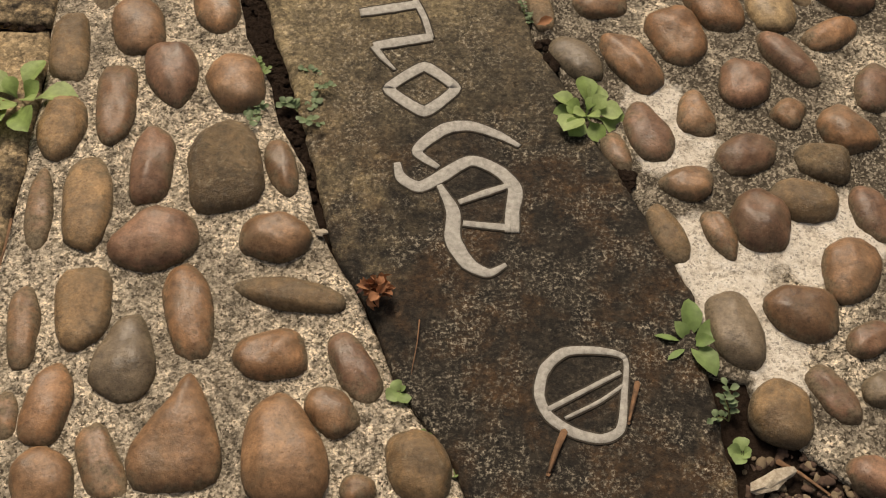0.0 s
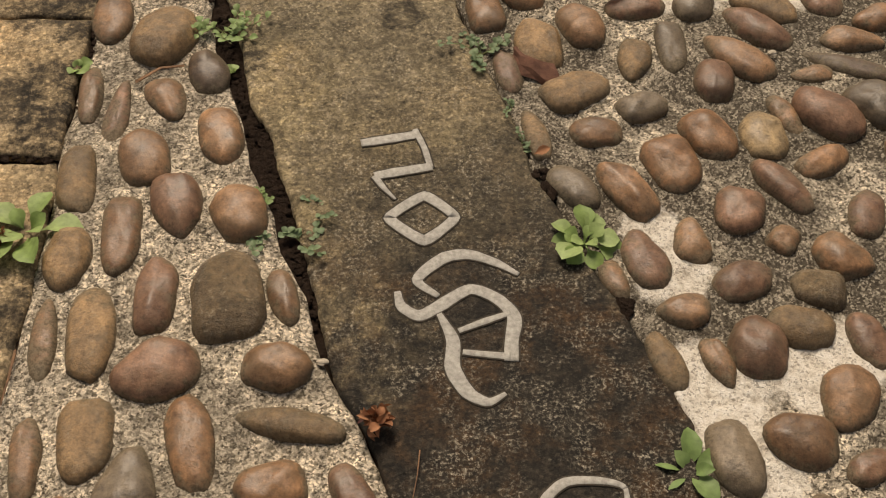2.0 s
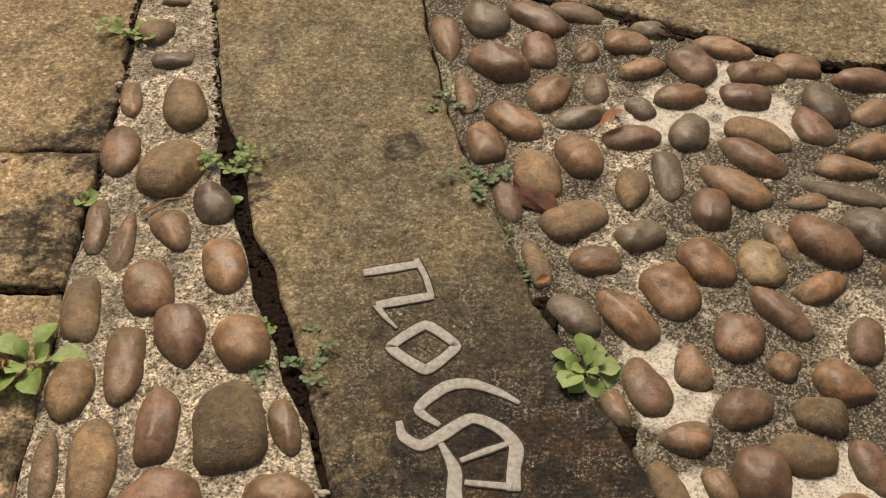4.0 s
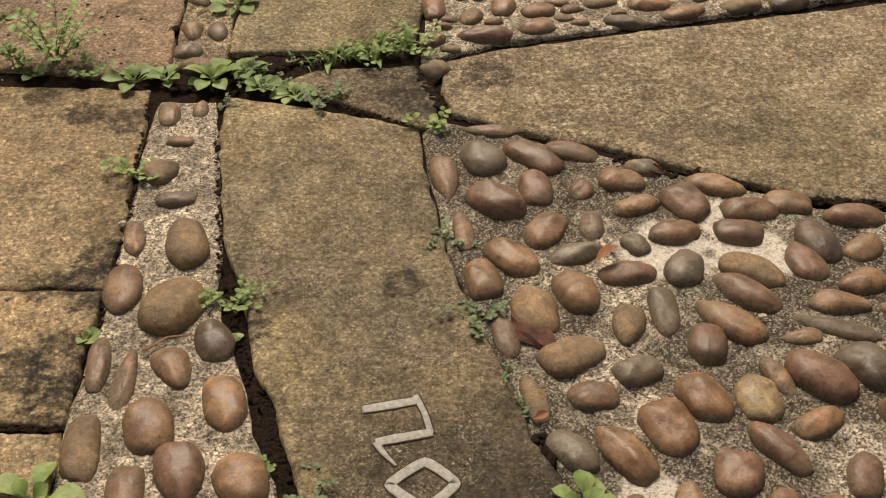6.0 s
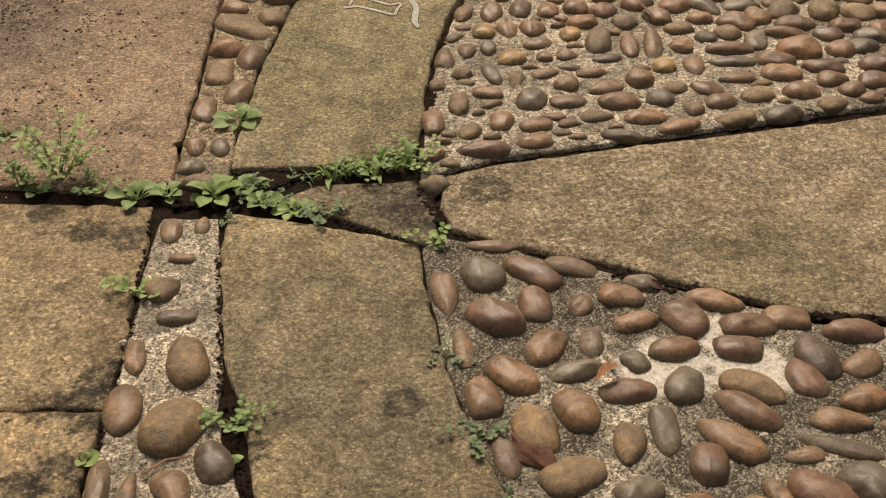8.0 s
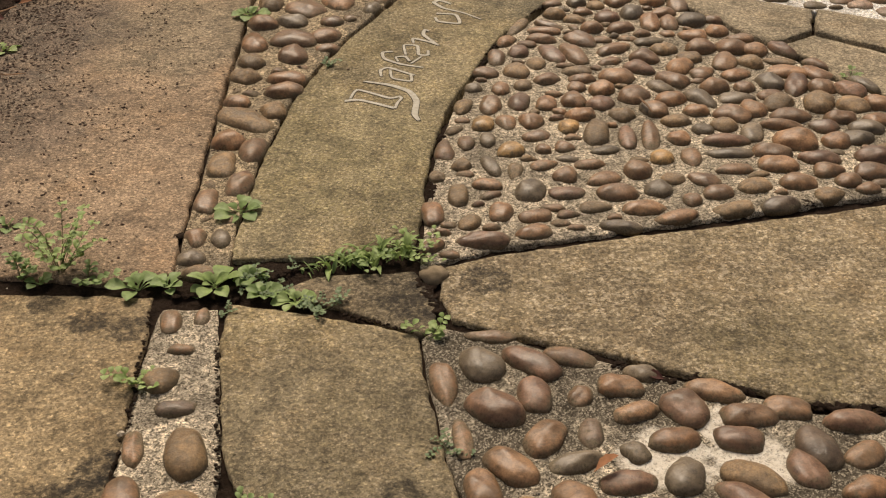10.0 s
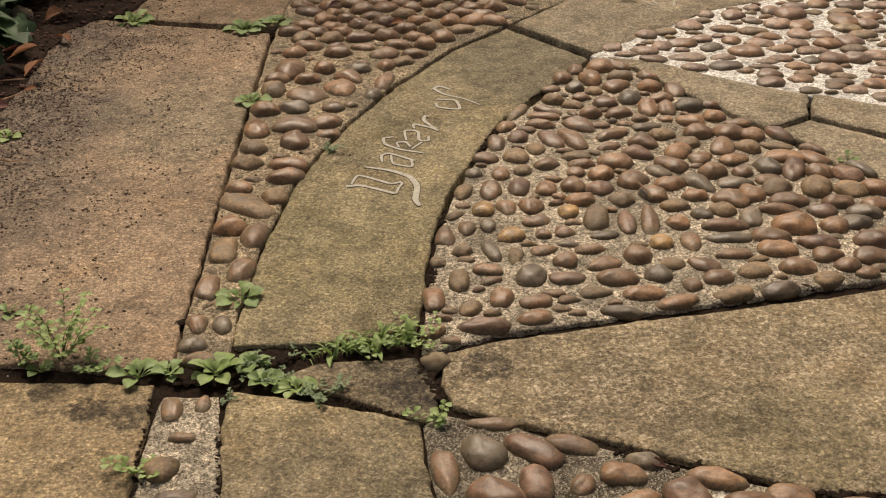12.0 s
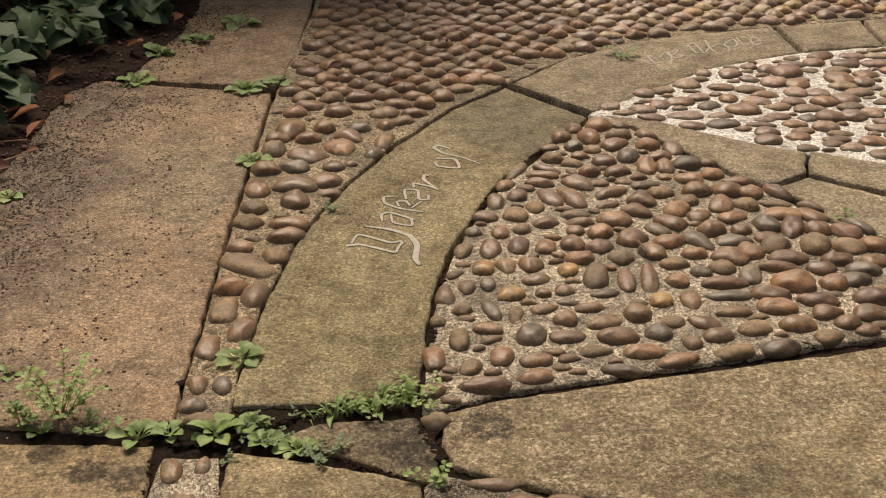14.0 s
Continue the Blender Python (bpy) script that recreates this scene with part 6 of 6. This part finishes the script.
joint_spots = [(*q[:2], -0.012, 1.3 * q[3]) for q in wide(-0.250, 1.098, -0.221, 0.986, 260, 0.045) + wide(-0.221, 0.986, -0.154, 0.803, 260, 0.03) + wide(-0.342, 1.366, -0.294, 1.192, 160, 0.025) + wide(-0.294, 1.192, -0.241, 1.050, 260, 0.045)]
for x0, y0, x1, y1, n, size in (
    (-0.021, 2.299, -0.014, 2.375, 28, 0.012), (-0.005, 2.584, 0.043, 2.642, 36, 0.012), (0.108, 3.012, 0.160, 3.165, 40, 0.012), (0.251, 3.374, 0.296, 3.430, 20, 0.012),
    (-0.551, 2.148, -0.525, 2.165, 12, 0.02), (-0.503, 1.936, -0.392, 1.924, 40, 0.014), (-0.396, 1.953, -0.249, 2.041, 40, 0.012), (-0.192, 1.868, -0.042, 1.798, 30, 0.01),
    (-0.039, 1.974, 0.010, 1.848, 40, 0.016), (0.452, 2.189, 0.553, 2.222, 12, 0.015), (0.699, 2.230, 0.804, 2.263, 16, 0.018), (0.310, 1.698, 0.401, 1.638, 30, 0.016),
    (0.453, 1.657, 0.533, 1.612, 24, 0.016), (0.631, 1.571, 0.750, 1.562, 30, 0.018), (-0.405, 1.768, -0.348, 1.393, 50, 0.009), (-0.549, 1.881, -0.523, 1.524, 40, 0.01),
    (-0.529, 1.509, -0.514, 1.160, 50, 0.01), (-0.614, 1.074, -0.529, 1.065, 26, 0.012), (0.136, 1.051, 0.153, 1.011, 16, 0.02), (0.227, 0.834, 0.242, 0.808, 16, 0.016)):
    joint_spots += clods(x0, y0, x1, y1, n, size, -0.004)
scatter("joint_crumbs", "dark crumbs of soil lying along the joints", joint_spots, M_CLOD)
corner = [(*(crumb.uniform(a, b) for a, b in ((0.33, 0.46), (0.33, 0.46))), -0.012, crumb.uniform(0.004, 0.012)) for _ in range(240)]
scatter("gravel", "small pale gravel on soil in a broken corner", corner[:110], M_ROCK)
scatter("soil_crumbs", "brown crumbs of soil in a broken corner", corner[110:], M_CRUMB)


def stone_chip(name, x, y, sx, sy, sz, turn, material, label, category, z=0.0):
    ob = part(name, CLODS[0].copy(), material)
    ob.matrix_basis = pose(x, y, z, 0, 0, turn) @ Matrix.Diagonal((sx, sy, sz, 1))
    if sx > 0.045 and material is M_ROCK:
        ob.data.polygons.foreach_set("use_smooth", [True] * len(ob.data.polygons))
    return tagged(ob, label, category)


stone_chip("rock", -0.013, 1.984, 0.06, 0.05, 0.045, 20, M_ROCK, "small tan rock wedged between flags", "rock")
stone_chip("rock", -1.451, 4.157, 0.09, 0.08, 0.11, 0, M_ROCK, "brown rock at the edge of the ivy", "rock", 0.02)
stone_chip("stone_fragment", 0.135, 1.253, 0.10, 0.045, 0.03, -50, M_RED, "broken red sandstone piece among pebbles", "stone")
stone_chip("wood_chip", 0.357, 0.420, 0.06, 0.018, 0.011, 28, M_ASH, "bleached splinter of wood on soil", "wood chip", -0.002)
stone_chip("paper_scrap", -0.141, 0.734, 0.016, 0.009, 0.006, 5, M_ASH, "tiny white scrap in the crack", "scrap")
for wx, wy, ws in ((-0.527, 1.512, 0.014), (0.487, 1.278, 0.014), (0.152, 1.370, 0.008), (-0.647, 1.676, 0.006), (-0.670, 1.330, 0.009)):
    stone_chip("white_chip", wx, wy, ws, 0.8 * ws, 0.7 * ws, 30, M_ASH, "small pale stone chip lying loose", "stone chip", 0.004)


def twig(points, r, material, label, z=0.004):
    root = part("twig", stem_mesh([(x, y, z + 0.0015 * (i % 2)) for i, (x, y) in enumerate(points)], r), material)
    return tagged(root, label, "twig")


twig([(0.222, 0.532), (0.217, 0.513), (0.209, 0.484)], 0.0035, M_TWIG, "flat orange-brown splinter beside the letter")
twig([(0.138, 0.472), (0.129, 0.451), (0.119, 0.423)], 0.0042, M_TWIG, "flat orange-brown splinter below the letter")
twig([(-0.021, 0.611), (-0.023, 0.581), (-0.029, 0.541)], 0.0009, M_TWIG, "thin dry stalk on dark stone")
twig([(-0.438, 1.213), (-0.408, 1.239), (-0.375, 1.246)], 0.003, M_TWIG, "dark twig pressed into the mortar")
twig([(-0.515, 0.748), (-0.514, 0.703), (-0.516, 0.672)], 0.002, M_TWIG, "dry stalk in the joint", 0.0)
twig([(-1.388, 3.515), (-1.327, 3.540), (-1.265, 3.556)], 0.005, M_TWIG, "grey twig on leaf litter", 0.02)
twig([(-1.324, 3.314), (-1.278, 3.381), (-1.240, 3.433)], 0.005, M_TWIG, "pale twig on leaf litter", 0.02)
twig([(-1.206, 2.992), (-1.136, 2.960), (-1.087, 2.972)], 0.004, M_TWIG, "thin twig on soil", 0.01)
twig([(1.706, 5.115), (1.705, 5.006), (1.703, 4.885)], 0.009, M_ASH, "white stick lying on the cobbles", 0.03)
twig([(0.493, 2.744), (0.504, 2.705), (0.513, 2.667)], 0.004, M_TWIG, "reddish twig between pebbles", 0.022)
twig([(0.369, 0.445), (0.391, 0.430), (0.418, 0.408)], 0.003, M_TWIG, "brown twig in the broken corner", -0.008)


def dry_leaf(x, y, size, turn, material, label, z=0.012, kind="dry"):
    me = sprout.choice(LEAVES[kind])
    ob = new("dead_leaf", me)
    if not me.materials:
        me.materials.append(material)
    ob.matrix_basis = pose(x, y, z, sprout.uniform(-25, 25), sprout.uniform(-10, 10), turn) @ Matrix.Diagonal((size, size, size, 1))
    ob.material_slots[0].link = "OBJECT"
    ob.material_slots[0].material = material
    return tagged(ob, label, "dead leaf", "fallen leaves")


for lx, ly, size, turn in ((-1.530, 4.677, 0.16, 10), (-1.256, 3.536, 0.09, 60), (-1.264, 4.393, 0.07, 40), (-1.388, 4.428, 0.09, 120), (-1.328, 4.480, 0.08, 10), (-1.157, 4.469, 0.08, -20), (-1.043, 4.822, 0.06, 80), (-1.225, 3.414, 0.04, 10), (-1.354, 3.689, 0.1, 10), (-1.324, 4.779, 0.09, 30)):
    dry_leaf(lx, ly, size, turn, M_DRY, "dry brown leaf fallen on the soil", 0.035)
BED_SHAPE = resample(BED, 0.1, 0.0, 0)
strewn = random.Random(3)
spots = [(strewn.uniform(-2.2, -0.8), strewn.uniform(2.4, 5.4)) for _ in range(5600)]
near = inside(np.array(spots), BED_SHAPE)
litter_level = heap(np.array(spots), edge_distance(np.array(spots), BED_SHAPE))
kept = [(x, y, z) for (x, y), z, ok in zip(spots, litter_level, near) if ok]
scatter("leaf_litter", "crumbled brown leaf litter on the bed", [(x, y, z + 0.004, strewn.uniform(0.004, 0.016)) for x, y, z in kept[60:1400]], M_LITTER)
scatter("litter_chips", "pale chips of dead leaf on the bed", [(x, y, z + 0.005, strewn.uniform(0.003, 0.009)) for x, y, z in kept[1400:1620]], M_DRY)
scatter("bark_chips", "brown chips of bark strewn on the bed", [(x, y, z + 0.005, strewn.uniform(0.003, 0.01)) for x, y, z in kept[1620:2100]], M_TWIG)
scatter("leaf_crumbs", "dark red crumbs of rotten leaf on the bed", [(x, y, z + 0.005, strewn.uniform(0.006, 0.018)) for x, y, z in kept[2300:]], M_PURPLE)
for x, y, z in kept[:60]:
    dry_leaf(x, y, strewn.uniform(0.045, 0.1), strewn.uniform(0, 360), strewn.choice((M_DRY, M_PURPLE, M_TWIG)), "dry brown leaf lying in the ivy bed", z + 0.012)
fringe = [(x + strewn.gauss(0, 0.05), y + strewn.gauss(0, 0.05), 0.005, strewn.uniform(0.002, 0.0065)) for x, y in resample(BED[:11], 0.0022, 0.0, 0)]
scatter("soil_fringe", "crumbly soil spilling from the bed onto the flags", fringe[:1500], M_LITTER)
spill = [(x + strewn.gauss(0.05, 0.1), y + strewn.gauss(-0.05, 0.1), 0.004, strewn.uniform(0.002, 0.007)) for x, y in resample(BED[:11], 0.0016, 0.0, 0)]
scatter("soil_crumbs", "dark crumbs of soil strewn over the path flag", spill[:2200], M_CRUMB)
dry_leaf(0.241, 1.394, 0.045, 15, M_DRY, "curled rust-brown leaf among pebbles", 0.014)
dry_leaf(-0.389, 4.184, 0.05, 10, M_PURPLE, "dark curled leaf on the pebbles", 0.03)
dry_leaf(-0.165, 3.987, 0.06, 30, M_DRY, "orange dead leaf on the pebbles", 0.03)
dry_leaf(-0.002, 4.448, 0.07, 60, M_PURPLE, "dark red leaf on the pebbles", 0.035)
dry_leaf(0.129, 1.074, 0.022, 20, M_DRY, "scrap of red leaf in the joint", 0.004)
dry_leaf(0.393, 1.651, 0.035, 170, M_PURPLE, "dark red leaf rotting in the joint", -0.004)


def dead_flower(x, y, size, label):
    root = tagged(new("dead_flower"), label, "flower")
    root.location = (x, y, 0.004)
    for i in range(44):
        me = LEAVES["dry"][i % 2]
        ob = new("petal", me)
        ob.parent = root
        ob.matrix_basis = pose(sprout.uniform(-0.2, 0.2) * size, sprout.uniform(-0.2, 0.2) * size, 0.002 + 0.0003 * i, sprout.uniform(-70, 70), sprout.uniform(-70, 10), i * 137.5) @ Matrix.Diagonal((size * sprout.uniform(0.3, 0.55), size * 0.5, size * 0.6, 1))
        ob.material_slots[0].link = "OBJECT"
        ob.material_slots[0].material = M_PURPLE if i in (1, 4) else M_DRY
    return root


dead_flower(-0.071, 0.645, 0.04, "withered orange-brown flower head on the flag")
dead_flower(-0.567, 0.912, 0.03, "withered orange flower head beside a weed")


def ivy(x, y, spread, high, count, label):
    """Trailing ivy: arching stems with lobed leaves."""
    root = tagged(new("ivy_plant"), label, "ivy", "ivy in the bed")
    root.location = (x, y, 0.02)
    stems = 6
    for s in range(stems):
        a = sprout.uniform(0, 6.28)
        reach = spread * sprout.uniform(0.5, 1.1)
        up = high * sprout.uniform(0.6, 1.1)
        line = [(reach * t * math.cos(a + 0.6 * t), reach * t * math.sin(a + 0.6 * t), up * math.sin(2.4 * t) + 0.01) for t in (0, 0.2, 0.4, 0.6, 0.8, 1)]
        stalk = part("stem", stem_mesh(line, 0.004), M_TWIG, root)
        for i in range(count // stems):
            t = sprout.uniform(0.1, 1)
            k = min(4, int(t * 5))
            u = t * 5 - k
            at = [line[k][q] + u * (line[k + 1][q] - line[k][q]) + sprout.uniform(-0.03, 0.03) for q in range(3)]
            at[2] = max(0.02, at[2])
            put_leaf(stalk, "ivy", M_GREEN["ivy"], at, sprout.uniform(0.075, 0.135), sprout.uniform(200, 380), sprout.uniform(-50, 25))
    return root


# the two highest, past y 5.5, are unseen and added to shade the corner
for ix, iy, sp, hi, n in ((-1.554, 4.357, 0.3, 0.2, 54), (-1.574, 4.877, 0.32, 0.26, 60), (-1.871, 4.817, 0.4, 0.4, 72), (-1.539, 3.815, 0.28, 0.18, 48), (-1.462, 5.260, 0.28, 0.2, 54), (-1.886, 5.638, 0.4, 0.5, 84), (-1.708, 5.952, 0.4, 0.4, 72), (-1.383, 5.811, 0.3, 0.25, 54), (-1.330, 4.900, 0.14, 0.08, 18), (-2.351, 5.573, 0.5, 0.6, 84), (-1.294, 5.155, 0.22, 0.14, 40), (-1.176, 5.284, 0.2, 0.12, 36), (-1.410, 4.594, 0.2, 0.12, 36), (-1.319, 4.662, 0.16, 0.09, 30), (-1.183, 4.848, 0.18, 0.1, 30), (-1.440, 3.977, 0.16, 0.1, 24)):
    ivy(ix, iy, sp, hi, n, "dark green ivy trailing over the soil bed")
